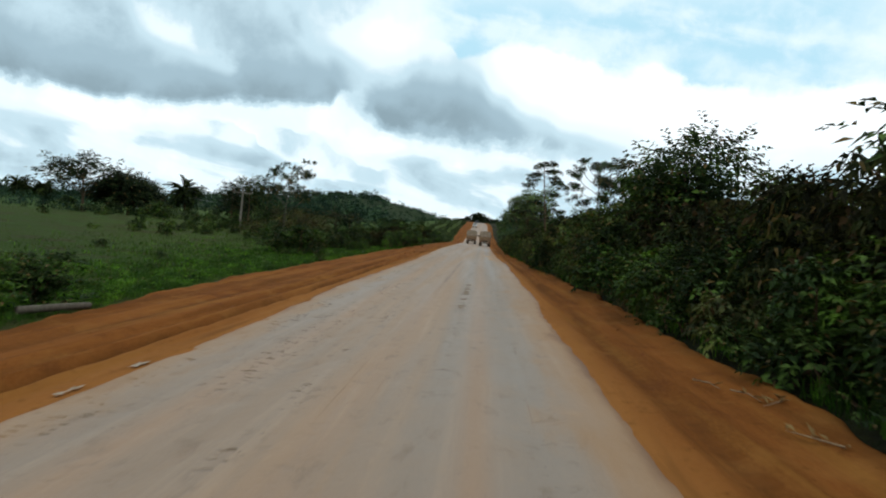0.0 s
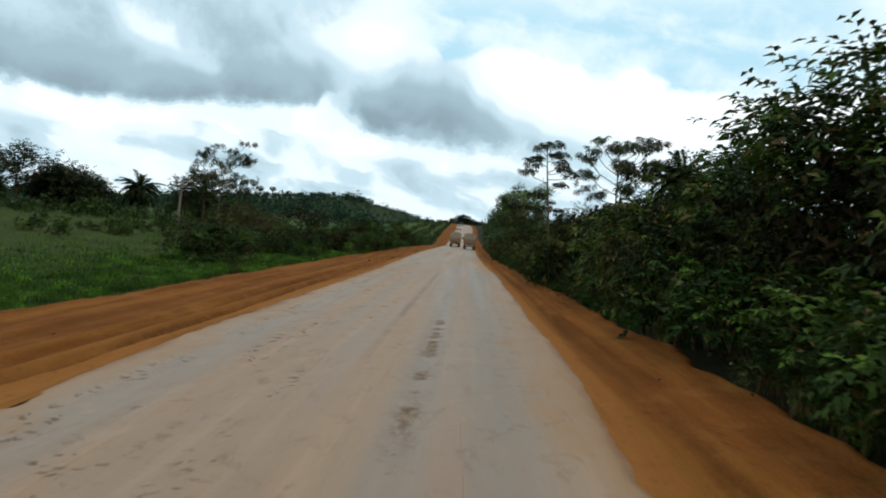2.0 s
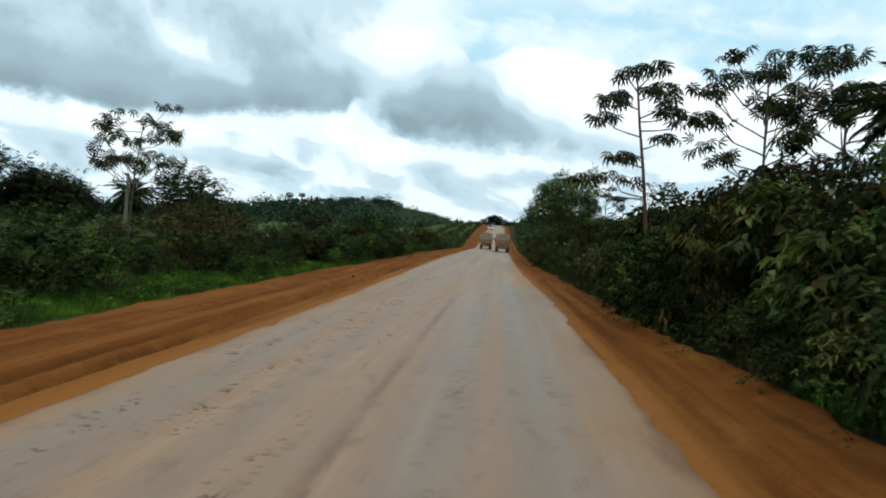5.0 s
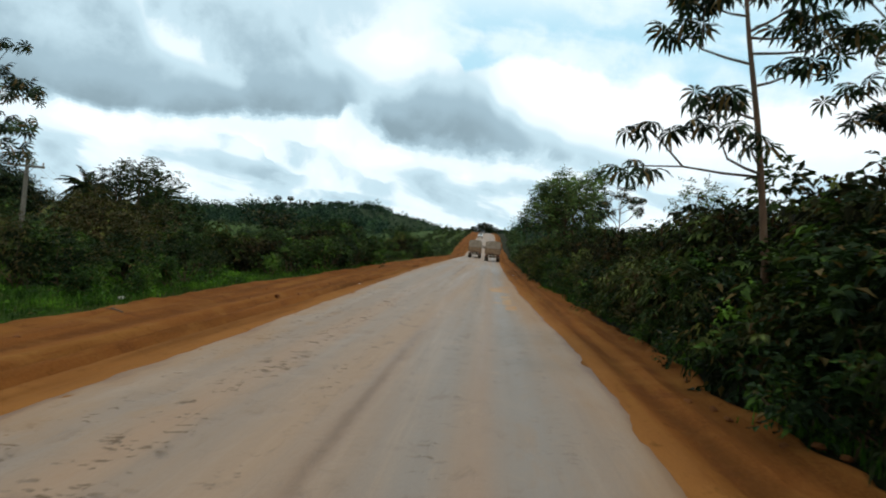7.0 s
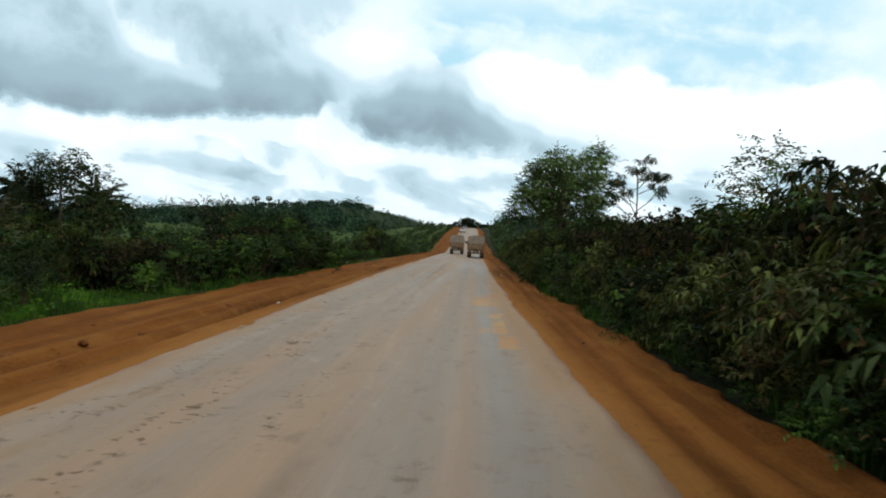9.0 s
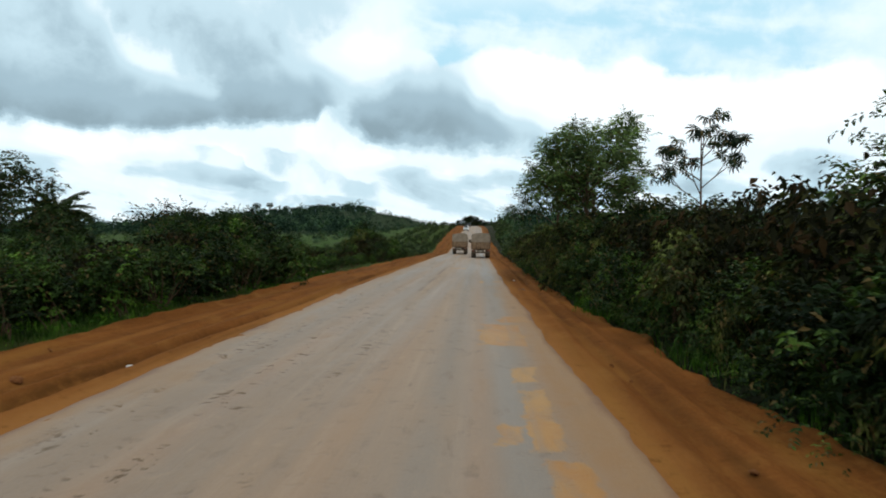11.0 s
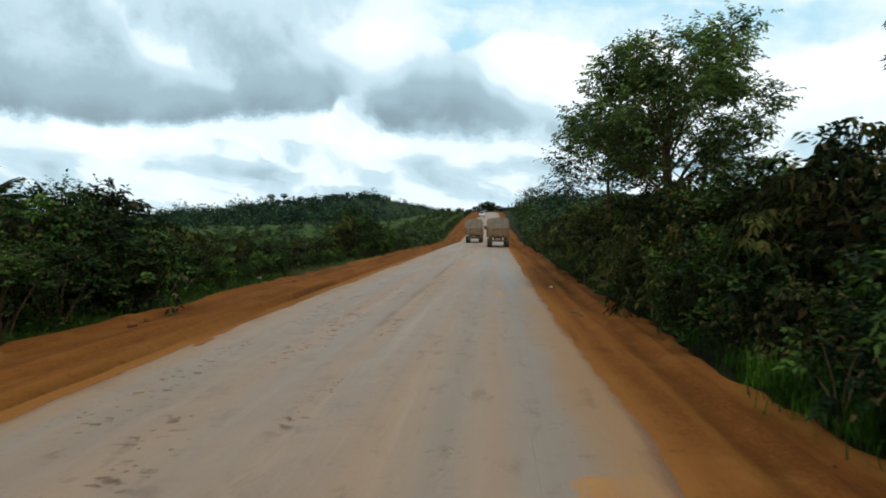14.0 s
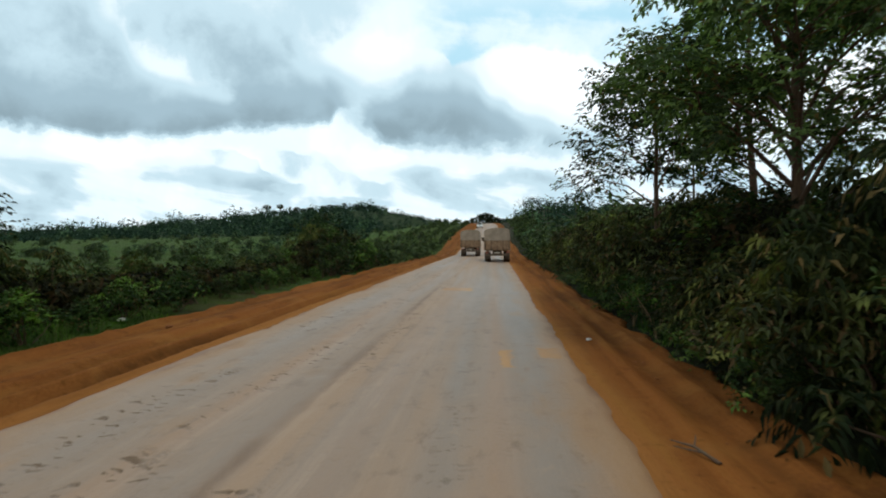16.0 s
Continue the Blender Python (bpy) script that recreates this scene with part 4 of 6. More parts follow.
def build_left_thicket():
    rs = np.random.RandomState(5)
    # single bushes in the meadow
    for x, y, s, t, kind in ((-10.9, 42.5, 1.15, 0.75, "broad"), (-12.6, 43.2, 1.25, 0.72, "small"), (-9.0, 14.6, 0.8, 0.8, "broad"), (-9.9, 13.6, 0.9, 0.75, "vine"),
                             (-8.0, 37.2, 0.42, 1.0, "small"), (-10.3, 43.9, 0.95, 0.8, "small"), (-11.8, 41.2, 0.9, 0.8, "broad"), (-20, 34, 0.35, 0.6, "vine"),
                             (-14.5, 30, 0.3, 0.7, "vine"), (-13.5, 50, 0.7, 0.7, "coarsedroop"), (-10.6, 52.0, 0.7, 0.9, "broad")):
        place_shrub(rs, kind, x, y, s, t, "bushes in the meadow")
    # the hedge-like belt along the shoulder
    y = 47.0
    while y < 125:
        v = float(edge(VERGE_LEFT, y))
        dense = np.interp(y, [47, 52, 64, 70, 86, 90, 96, 125], [0.2, 0.6, 1, 1, 1, 0.7, 1, 1])
        low = np.interp(y, [46, 52, 60, 70, 77, 80, 84, 87, 104, 111, 121, 126], [0.3, 0.6, 0.75, 0.95, 1.15, 1.05, 0.75, 0.58, 0.52, 1.1, 1.2, 0.6])
        if rs.rand() < dense:
            place_shrub(rs, ("broad", "small", "vine", "vine")[rs.randint(4)], v - (0.75 if y > 62 else 1.2) - rs.uniform(0, 0.6), y, low * rs.uniform(0.6, 0.95), 0.9, "bushes along the far verge")
        if rs.rand() < 0.9:
            place_shrub(rs, ("broad", "droop", "small")[rs.randint(3)], v - 3.1 - rs.uniform(0, 1.2), y + 0.8, low * rs.uniform(0.55, 1.3), 1.0, "bushes along the far verge")
        if rs.rand() < 0.7:
            place_shrub(rs, ("coarse", "coarsedroop")[rs.randint(2)], v - 6 - rs.uniform(0, 3), y + 0.3, min(low, 0.8 if y < 84 else 0.5) * rs.uniform(0.6, 1.0), 0.95, "bushes along the far verge")
        y += 1.9
    y = 125
    while y < 330:
        for d in (0.5, 4.0, 9.0):
            place_shrub(rs, ("coarse", "coarsedroop")[rs.randint(2)], middle(y) + float(edge(VERGE_LEFT, y)) - d + rs.uniform(-0.8, 0.5) - 0.9 * (y > 160),
                        y + rs.uniform(-1, 1), rs.uniform(0.45, 0.85) * (1.1 if y < 175 else 0.9), rs.uniform(0.85, 1.15), "bushes along the far verge")
        y += 2.6 + (y - 125) * 0.03
    for x, y, q, kind in ((-8.9, 78.4, 1.15, "vine"), (-9.8, 80.2, 1.15, "small"), (-9.9, 76.8, 1.15, "broad"), (-8.2, 75.6, 0.9, "vine"), (-8.9, 81.2, 1.0, "broad"), (-8.8, 82.8, 0.7, "vine"), (-11.0, 79.0, 1.15, "small"), (-11.0, 82.2, 1.0, "vine")):
        place_shrub(rs, kind, x, y, q, 1.05, "bushes along the far verge")
    for x, y, q, t in ((-17.2, 62.5, 1.35, 0.95), (-19.4, 64.0, 1.25, 0.95), (-15.0, 61.0, 1.05, 0.85), (-16.0, 65.5, 1.2, 0.9), (-12.0, 57.0, 0.7, 0.8), (-10.6, 66.0, 0.75, 0.8), (-22.0, 63.0, 0.9, 0.8)):
        place_shrub(rs, "rust", x, y, q, t, "russet bushes in the field")
    for x, y, q in ((-43.3, 82.0, 1.1), (-45.5, 83.0, 0.9), (-30.5, 74.0, 0.8), (-50.0, 96.0, 1.1), (-72.0, 103.0, 1.3), (-64.0, 104.0, 1.3), (-68.0, 104.0, 1.2), (-58.0, 106.0, 1.3), (-54.0, 112.0, 1.2),
                    (-47.0, 108.0, 1.3), (-42.0, 104.0, 1.2), (-38.5, 98.5, 1.2), (-35.0, 99.5, 1.1), (-41.5, 112.0, 1.3), (-32.0, 104.0, 1.1), (-61.0, 124.0, 1.5), (-66.0, 126.0, 1.5)):
        place_shrub(rs, "coarse", x, y, q, 0.9, "scrub in the field")
    # the scrub that closes the meadow
    for i in range(60):
        y = rs.uniform(50, 80)
        x = float(edge(VERGE_LEFT, y)) - rs.uniform(4.5, 24) - max(0, 54 - y) * 0.5
        place_shrub(rs, ("coarse", "coarsedroop")[rs.randint(2)], x, y, rs.uniform(0.3, 0.6) if x < -15 else rs.uniform(0.4, 0.8), rs.uniform(0.75, 1.0), "scrub in the field")
    # bushes standing in the open fields at the hill's foot
    for i in range(150):
        y = 135 + 230 * rs.rand() ** 1.2
        x = -rs.uniform(15, 40 + 0.45 * y)
        place_shrub(rs, "coarse", x, y, rs.uniform(0.3, 0.85) * (0.7 + y / 500), rs.uniform(0.7, 1.0), "scrub in the field")
    for i in range(130):
        y = rs.uniform(100, 230)
        x = -rs.uniform(14, 60 + 0.3 * y)
        if not (-46 < x < -15 and y < 112):
            place_shrub(rs, "coarse", x, y, rs.uniform(0.22, 0.55), rs.uniform(0.7, 1.0), "scrub in the field")
    # scrub in the field behind
    for i in range(70):
        y = rs.uniform(54, 180)
        x = -rs.uniform(13, 60)
        if -46 < x < -15 and 84 < y < 110 and rs.rand() < 0.8:
            continue
        place_shrub(rs, ("coarse", "coarsedroop")[rs.randint(2)], x, y, rs.uniform(0.35, 0.85), rs.uniform(0.7, 1.0), "scrub in the field")

# ---- trees ----
def limbs_of(rs, tall, radius, first, limbs, spread, rise, lean=(0.0, 0.0), twist=0.25, forks=2):
    """Trunk and limbs as tubes, with the tips that carry leaves: (trunk, [limb, ...], tips, ways)."""
    top = Vector((lean[0], lean[1], tall))
    pts = [Vector((0, 0, -0.2))]
    for i in range(1, 6):
        t = i / 5
        pts.append(Vector((top.x * t * t + rs.normal(0, 0.05), top.y * t * t + rs.normal(0, 0.05), tall * t)))
    trunk = tube(pts, [radius * (1.25, 1.0, 0.85, 0.68, 0.5, 0.3)[i] for i in range(6)], 8)
    arms, tips, ways = [], [pts[-1]], [Vector((0, 0, 1))]
    for i in range(limbs):
        t = first + (1 - first) * (i + rs.rand() * 0.6) / limbs
        j = min(int(t * 5), 4)
        root = pts[j].lerp(pts[j + 1], t * 5 - j)
        a = i * 2.4 + rs.normal(0, twist)
        reach = spread * (1.1 - 0.55 * abs(t - first - 0.15)) * rs.uniform(0.75, 1.1)
        end = root + Vector((math.cos(a) * reach, math.sin(a) * reach, rise * rs.uniform(0.6, 1.2)))
        mid = root.lerp(end, 0.5) + Vector((rs.normal(0, .12), rs.normal(0, .12), 0.18 * rise))
        r = radius * 0.42 * (1.1 - 0.5 * t)
        group = [tube([root, mid, end], [r, r * 0.65, r * 0.25], 6)]
        tips.append(end), ways.append((end - mid).normalized())
        for q in range(forks):
            s = rs.uniform(0.35, 0.9)
            start = root.lerp(mid, s * 2) if s < 0.5 else mid.lerp(end, s * 2 - 1)
            w = Vector((math.cos(a + rs.normal(0, 1.0)), math.sin(a + rs.normal(0, 1.0)), rs.uniform(-0.1, 0.9)))
            stop = start + w.normalized() * reach * rs.uniform(0.35, 0.6)
            group.append(tube([start, start.lerp(stop, 0.5) + Vector((0, 0, 0.08)), stop], [r * 0.4, r * 0.28, r * 0.1], 5))
            tips.append(stop), ways.append(w.normalized())
        arms.append(join(group))
    return trunk, arms, np.array([tuple(p) for p in tips]), np.array([tuple(w) for w in ways])


def build_tree(seed, x, y, tall, radius, first, limbs, spread, rise, leaf, length, width, clump, count, per, label, bark="grey", lean=(0, 0), droop=0.2, hang=0.2, forks=3, flat=0.6, detail=False):
    """A broad-crowned tree: leaf clumps sit on the tips of its limbs, so gaps stay open between them."""
    rs = np.random.RandomState(seed)
    ob = thing("tree", x, y, float(height(x, y)), 0, 1, label, "tree", "roadside trees")
    trunk, arms, tips, ways = limbs_of(rs, tall, radius, first, limbs, spread, rise, lean, forks=forks)
    part("trunk", mesh_of("trunk", *trunk, BARK[bark], True), ob)
    for a in arms:
        part("limb", mesh_of("limb", *a, BARK[bark], True), ob)
    which = rs.randint(0, len(tips), count)
    d = rs.normal(0, 1, (count, 3)) * np.array([1, 1, flat])
    root = tips[which] + d * clump * 0.55
    v, f = twigs_of_leaves(rs, root, d + ways[which] * 0.6 + np.array([0, 0, 0.15]), np.full(count, clump * 0.8), per, length, width, droop, detail, hang)
    part("crown", mesh_of("crown", v, f, LEAF[leaf]), ob)
    return ob


def palmate_leaf():
    """One umbrella-tree leaf: nine drooping lobes round a stalk."""
    rs = np.random.RandomState(2)
    verts, faces, n = [], [], 9
    for i in range(n):
        a = 2 * math.pi * i / n + rs.normal(0, 0.06)
        L = rs.uniform(0.85, 1.05)
        c, s = math.cos(a), math.sin(a)

        def at(r, w, z):
            verts.append((c * r - s * w, s * r + c * w, z))
        k = len(verts)
        at(0.03, 0, 0), at(0.45 * L, -0.11, -0.05), at(0.45 * L, 0.11, -0.05), at(0.48 * L, 0, -0.10)
        at(0.80 * L, -0.10, -0.30), at(0.80 * L, 0.10, -0.30), at(1.0 * L, 0, -0.75)
        faces += [(k, k + 3, k + 1), (k, k + 2, k + 3), (k + 1, k + 3, k + 4), (k + 3, k + 2, k + 5), (k + 3, k + 5, k + 4), (k + 4, k + 5, k + 6)]
    return mesh_of("leaf", verts, faces, LEAF["umbrella"])


PALMATE = palmate_leaf()


def build_umbrella_tree(seed, x, y, tall, arms, leaf_size, label, lean=(0, 0), reach=1.6, per_tip=7, toward=None, first=0.55, bark="grey", spread=1.1, thick=1.0):
    """A thin, pale, jointed trunk with few candelabra branches that end in whorls of large lobed leaves."""
    rs = np.random.RandomState(seed)
    ob = thing("umbrella_tree", x, y, float(height(x, y)), 0, 1, label, "tree", "umbrella trees")
    pts = [Vector((lean[0] * t * t, lean[1] * t * t, tall * t - 0.2 * (t == 0))) for t in (0, 0.2, 0.4, 0.6, 0.8, 1.0)]
    part("trunk", mesh_of("trunk", *tube(pts, [thick * r for r in (0.09, 0.075, 0.065, 0.055, 0.045, 0.03)], 8), BARK[bark], True), ob)
    tips = [(pts[-1], Vector((0, 0, 1)))]
    for i in range(arms):
        t = first + (0.95 - first) * i / max(arms - 1, 1)
        root = Vector((lean[0] * t * t, lean[1] * t * t, tall * t))
        a = (toward if toward is not None else 0) + i * 2.2 + rs.normal(0, 0.3)
        L = reach * rs.uniform(0.7, 1.15) * (1.15 - 0.5 * t)
        end = root + Vector((math.cos(a) * L, math.sin(a) * L, L * rs.uniform(0.0, 1.0)))
        mid = root.lerp(end, 0.55) + Vector((0, 0, -0.12 * L))
        part("branch", mesh_of("branch", *tube([root, mid, end], [thick * 0.035, thick * 0.028, thick * 0.018], 6), BARK["grey"], True), ob)
        tips.append((end, (end - mid).normalized()))
        if rs.rand() < 0.6:
            b = a + rs.choice([-1, 1]) * rs.uniform(0.6, 1.1)
            stop = mid + Vector((math.cos(b) * L * 0.5, math.sin(b) * L * 0.5, L * 0.35))
            part("branch", mesh_of("branch", *tube([mid, mid.lerp(stop, 0.5), stop], [0.022, 0.018, 0.012], 5), BARK["grey"], True), ob)
            tips.append((stop, (stop - mid).normalized()))
    for p, w in tips:
        for j in range(per_tip):
            a = j * 2.4 + rs.rand()
            o = Vector((math.cos(a), math.sin(a), rs.uniform(-0.5, 0.7))) * leaf_size * rs.uniform(0.5, spread)
            m = Matrix.LocRotScale(p + o + w * 0.1, Euler((rs.normal(0, 0.5) - o.y * 1.6, rs.normal(0, 0.5) + o.x * 1.6, rs.uniform(0, 6.28))), [leaf_size * rs.uniform(0.75, 1.1)] * 3)
            part("leaf", PALMATE, ob, m)
    return ob


def whorl(rs, ob, tip, leaf_size, count=7):
    """A tuft of lobed leaves at a branch's end: one on top, the rest hanging round it."""
    for j in range(count):
        a = j * 2.4 + rs.rand()
        out = Vector((math.cos(a), math.sin(a), 0)) * leaf_size * (0.2 if j == 0 else rs.uniform(0.9, 1.5))
        drop = 0.10 if j == 0 else rs.uniform(-0.5, -0.05) * leaf_size
        m = Matrix.LocRotScale(Vector(tip) + out + Vector((0, 0, drop)), Euler((-out.y * 1.5, out.x * 1.5, rs.uniform(0, 6.28))), [leaf_size * rs.uniform(0.8, 1.15)] * 3)
        part("leaf", PALMATE, ob, m)


def build_leaning_umbrella_tree(x, y):
    """A tall umbrella tree at the shoulder's edge, with long bare side branches over the verge."""
    rs = np.random.RandomState(90)
    ob = thing("umbrella_tree", x, y, float(height(x, y)), 0, 1, "tall umbrella tree with long bare branches and tufts of lobed leaves", "tree", "umbrella trees")
    stem = [Vector(p) for p in ((0, 0, -0.2), (0.02, 0.1, 1.6), (-0.10, 0.2, 3.2), (-0.20, 0.4, 4.6), (-0.34, 0.7, 6.2), (-0.46, 1.0, 8.0))]
    part("trunk", mesh_of("trunk", *tube(stem, [0.075, 0.066, 0.058, 0.050, 0.040, 0.026], 9), BARK["brown"], True), ob)
    whorl(rs, ob, stem[-1], 0.27, 6)
    # height on the stem, end of the branch, side fork or none
    for up, end, fork in ((3.7, (-2.25, -0.6, 4.25), (-2.45, -0.5, 3.65)), (3.75, (-1.45, -1.1, 4.30), None), (3.9, (-0.55, -0.2, 4.25), None), (4.7, (-0.95, 0.3, 5.1), (-0.75, 0.9, 5.15)),
                          (5.3, (0.45, 0.5, 5.75), None), (5.7, (-1.45, 0.9, 6.45), (-1.25, 0.3, 6.75)), (6.2, (0.75, 1.3, 6.75), (0.55, 0.5, 6.6)), (6.6, (-0.85, 1.6, 7.35), (-1.15, 1.1, 7.15)), (6.9, (0.25, 1.6, 7.6), (0.55, 1.1, 7.5)),
                          (5.9, (1.05, 0.6, 6.35), None), (7.2, (-0.85, 0.7, 7.85), None), (7.3, (0.05, 0.6, 8.05), None), (6.3, (0.3, -0.2, 6.9), None)):
        i = next(j for j in range(5) if stem[j + 1].z >= up)
        root, tip = stem[i].lerp(stem[i + 1], (up - stem[i].z) / (stem[i + 1].z - stem[i].z)), Vector(end)
        elbow = root.lerp(tip, 0.7) + Vector((0, 0, -0.16 * (tip - root).length))
        part("branch", mesh_of("branch", *tube([root, root.lerp(elbow, 0.5) + Vector((0, 0, -0.02)), elbow, tip], [0.026, 0.022, 0.018, 0.012], 6), BARK["grey"], True), ob)
        whorl(rs, ob, tip, 0.27 if up < 4 else 0.30, 6 if up < 4 else 9)
        if fork:
            part("branch", mesh_of("branch", *tube([elbow, elbow.lerp(Vector(fork), 0.5), Vector(fork)], [0.015, 0.013, 0.010], 5), BARK["grey"], True), ob)
            whorl(rs, ob, fork, 0.28, 8)
    return ob


def palm_frond():
    """One feathered frond, three metres long, arching down."""
    rs = np.random.RandomState(4)
    n = 26
    pts = [Vector((0, 3.0 * t, 1.0 * t - 1.9 * t * t)) for t in np.linspace(0, 1, 9)]
    v0, f0 = tube(pts, list(np.linspace(0.035, 0.006, 9)), 4)
    base, axis, nrm, ln = [], [], [], []
    for i in range(n):
        t = 0.12 + 0.88 * i / n
        p = (0, 3.0 * t, 1.0 * t - 1.9 * t * t)
        for s in (-1, 1):
            base.append(p), axis.append((s * 0.8, 0.55, -0.25 + rs.normal(0, 0.12))), nrm.append((0, 0.1, 1)), ln.append(0.75 * (1 - 0.65 * abs(t - 0.45)))
    v1, f1 = leaf_cloud(np.array(base, float), np.array(axis, float), np.array(nrm, float), np.array(ln), np.full(2 * n, 0.13), 0.35, detail=False)
    tri = np.array([(a, b, c) for a, b, c, d in f0] + [(a, c, d) for a, b, c, d in f0])
    v, f = join([(v0, tri), (v1, f1)])
    return mesh_of("frond", v, f, LEAF["palm"])


FROND = palm_frond()


def build_palm(seed, x, y, tall, size, label):
    rs = np.random.RandomState(seed)
    ob = thing("palm_tree", x, y, float(height(x, y)), rs.uniform(0, 6.28), 1, label, "palm tree", "oil palms")
    pts = [Vector((0.1 * math.sin(t * 3), 0.1 * t, tall * t - 0.2 * (t == 0))) for t in np.linspace(0, 1, 9)]
    part("trunk", mesh_of("trunk", *tube(pts, [0.30, 0.26, 0.27, 0.24, 0.26, 0.24, 0.27, 0.25, 0.16], 9), BARK["brown"], True), ob)
    for i in range(46):
        pitch = (i / 45) ** 0.8
        m = Matrix.LocRotScale(pts[-1] + Vector((0, 0, -0.1)), Euler((radians(58 - 118 * pitch) + rs.normal(0, 0.12), rs.normal(0, 0.15), i * 2.4)), [size * rs.uniform(0.85, 1.1)] * 3)
        part("frond", FROND, ob, m)
    return ob


def build_trees():
    # right side, from near to far
    build_tree(21, 9.2, 22.0, 4.7, 0.085, 0.45, 9, 1.2, 1.0, "broad", 0.25, 0.125, 0.75, 800, 6, "slender tree with a brown trunk and large dark leaves", "brown", lean=(-0.5, 0))
    build_tree(22, 9.6, 27.5, 4.5, 0.07, 0.35, 8, 0.9, 1.1, "crown", 0.22, 0.10, 0.6, 520, 6, "narrow young tree rising over the thicket", "brown")
    build_leaning_umbrella_tree(6.45, 45.3)
    build_umbrella_tree(24, 10.2, 46.5, 7.7, 20, 0.30, "tall umbrella tree with an open crown of lobed leaves", reach=2.5, per_tip=9, first=0.5, spread=1.7, thick=0.8)
    build_umbrella_tree(25, 11.6, 44.5, 6.6, 14, 0.30, "umbrella tree rising behind the thicket", reach=2.2, per_tip=9, first=0.5, spread=1.7, thick=0.8)
    build_palm(78, 12.6, 42.5, 5.7, 0.62, "oil palm rising over the roadside thicket")
    build_tree(27, 7.9, 86.5, 6.6, 0.15, 0.36, 22, 2.7, 1.8, "crown", 0.17, 0.10, 0.48, 4000, 6, "large round-crowned tree with many small leaves by the road", "brown", forks=4)
    build_tree(28, 7.4, 95.0, 7.0, 0.11, 0.42, 11, 1.8, 1.2, "broad", 0.23, 0.115, 0.7, 1100, 6, "spreading tree with dark glossy leaves by the road", "brown")
    build_tree(29, 9.2, 92.0, 8.8, 0.13, 0.55, 9, 2.4, 0.9, "crown", 0.24, 0.12, 0.65, 900, 6, "tall tree with a thin flat crown over the thicket", "brown")
    build_umbrella_tree(30, 10.0, 75.0, 6.1, 10, 0.27, "thin umbrella tree above the creepers", reach=1.7, per_tip=8, bark="brown", spread=1.7, thick=0.7)
    build_umbrella_tree(31, 11.8, 105.0, 7.2, 4, 0.36, "thin pale umbrella tree among taller trees", reach=1.2)
    build_tree(32, 12.5, 66.0, 4.7, 0.08, 0.5, 8, 1.6, 0.9, "broad", 0.2, 0.10, 0.65, 300, 6, "small dark tree in the thicket", "brown")
    build_tree(33, 11.0, 11.0, 4.2, 0.10, 0.45, 9, 1.9, 0.9, "broad", 0.26, 0.13, 0.75, 380, 6, "dark leafy tree standing in the thicket", "brown")
    build_tree(34, 12.0, 34.0, 4.8, 0.09, 0.45, 8, 1.9, 0.9, "broad", 0.26, 0.13, 0.75, 380, 6, "dark leafy tree behind the shrubs", "brown")
    for i, (x, y, h) in enumerate(((10, 135, 6.0), (9, 160, 6.2), (12, 190, 6.0), (13, 225, 6.5), (14, 262, 6.5), (12, 274, 6.8), (16, 300, 7.0))):
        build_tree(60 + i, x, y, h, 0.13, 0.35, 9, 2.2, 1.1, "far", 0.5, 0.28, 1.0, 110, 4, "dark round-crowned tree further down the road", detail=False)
    # left side
    build_umbrella_tree(41, -16.2, 54.0, 6.9, 18, 0.30, "open umbrella tree with a thin trunk at the field's edge", reach=2.4, per_tip=8, first=0.45, toward=0.2, spread=2.0, thick=0.62, lean=(0.6, 0))
    build_tree(45, -70.4, 105.3, 7.4, 0.24, 0.35, 20, 5.2, 1.8, "dense", 0.46, 0.26, 1.0, 1300, 5, "wide tree with a thin see-through crown in the field", "brown", forks=4)
    build_tree(46, -65.0, 110.5, 4.6, 0.28, 0.20, 24, 5.2, 1.5, "dense", 0.46, 0.30, 1.3, 3600, 5, "dense dark round tree in the field", "brown", forks=4)
    build_tree(47, -37.9, 100.5, 7.2, 0.12, 0.55, 9, 1.5, 0.9, "dense", 0.34, 0.20, 0.7, 460, 5, "group tree with an uneven dark crown beyond the field", "brown")
    build_tree(48, -41.2, 101.5, 6.4, 0.12, 0.50, 9, 1.35, 0.8, "dense", 0.34, 0.20, 0.68, 340, 5, "dark tree in a group beyond the field", "brown")
    build_tree(49, -34.9, 101.0, 6.5, 0.10, 0.62, 8, 1.1, 0.7, "dense", 0.34, 0.19, 0.5, 140, 5, "slim tree with a ragged top beyond the field", "brown")
    build_tree(50, -19.3, 95.0, 3.0, 0.10, 0.45, 9, 1.0, 0.6, "dense", 0.30, 0.17, 0.6, 240, 5, "small dark tree rising from the bushes", "brown")
    build_tree(51, -22.5, 99.0, 3.4, 0.10, 0.35, 10, 1.7, 0.6, "dense", 0.32, 0.18, 0.75, 280, 5, "small round tree rising from the bushes", "brown")
    build_tree(52, -9.3, 82.0, 2.9, 0.07, 0.45, 8, 0.55, 0.4, "dense", 0.24, 0.13, 0.4, 190, 6, "small dark leafy tree standing in the bushes", "brown")
    for i, (x, y, h) in enumerate(((-42.5, 104.5, 4.0), (-33.0, 100.0, 3.2))):
        build_tree(80 + i, x, y, h, 0.13, 0.30, 12, 2.0, 0.9, "dense", 0.36, 0.21, 0.95, 420, 5, "dark bushy tree in the group beyond the field", "brown")
    build_palm(72, -62.5, 127.0, 6.0, 1.35, "oil palm with a full crown of fronds")
    build_palm(73, -45.3, 117.9, 4.4, 1.35, "oil palm rising over the bushes")
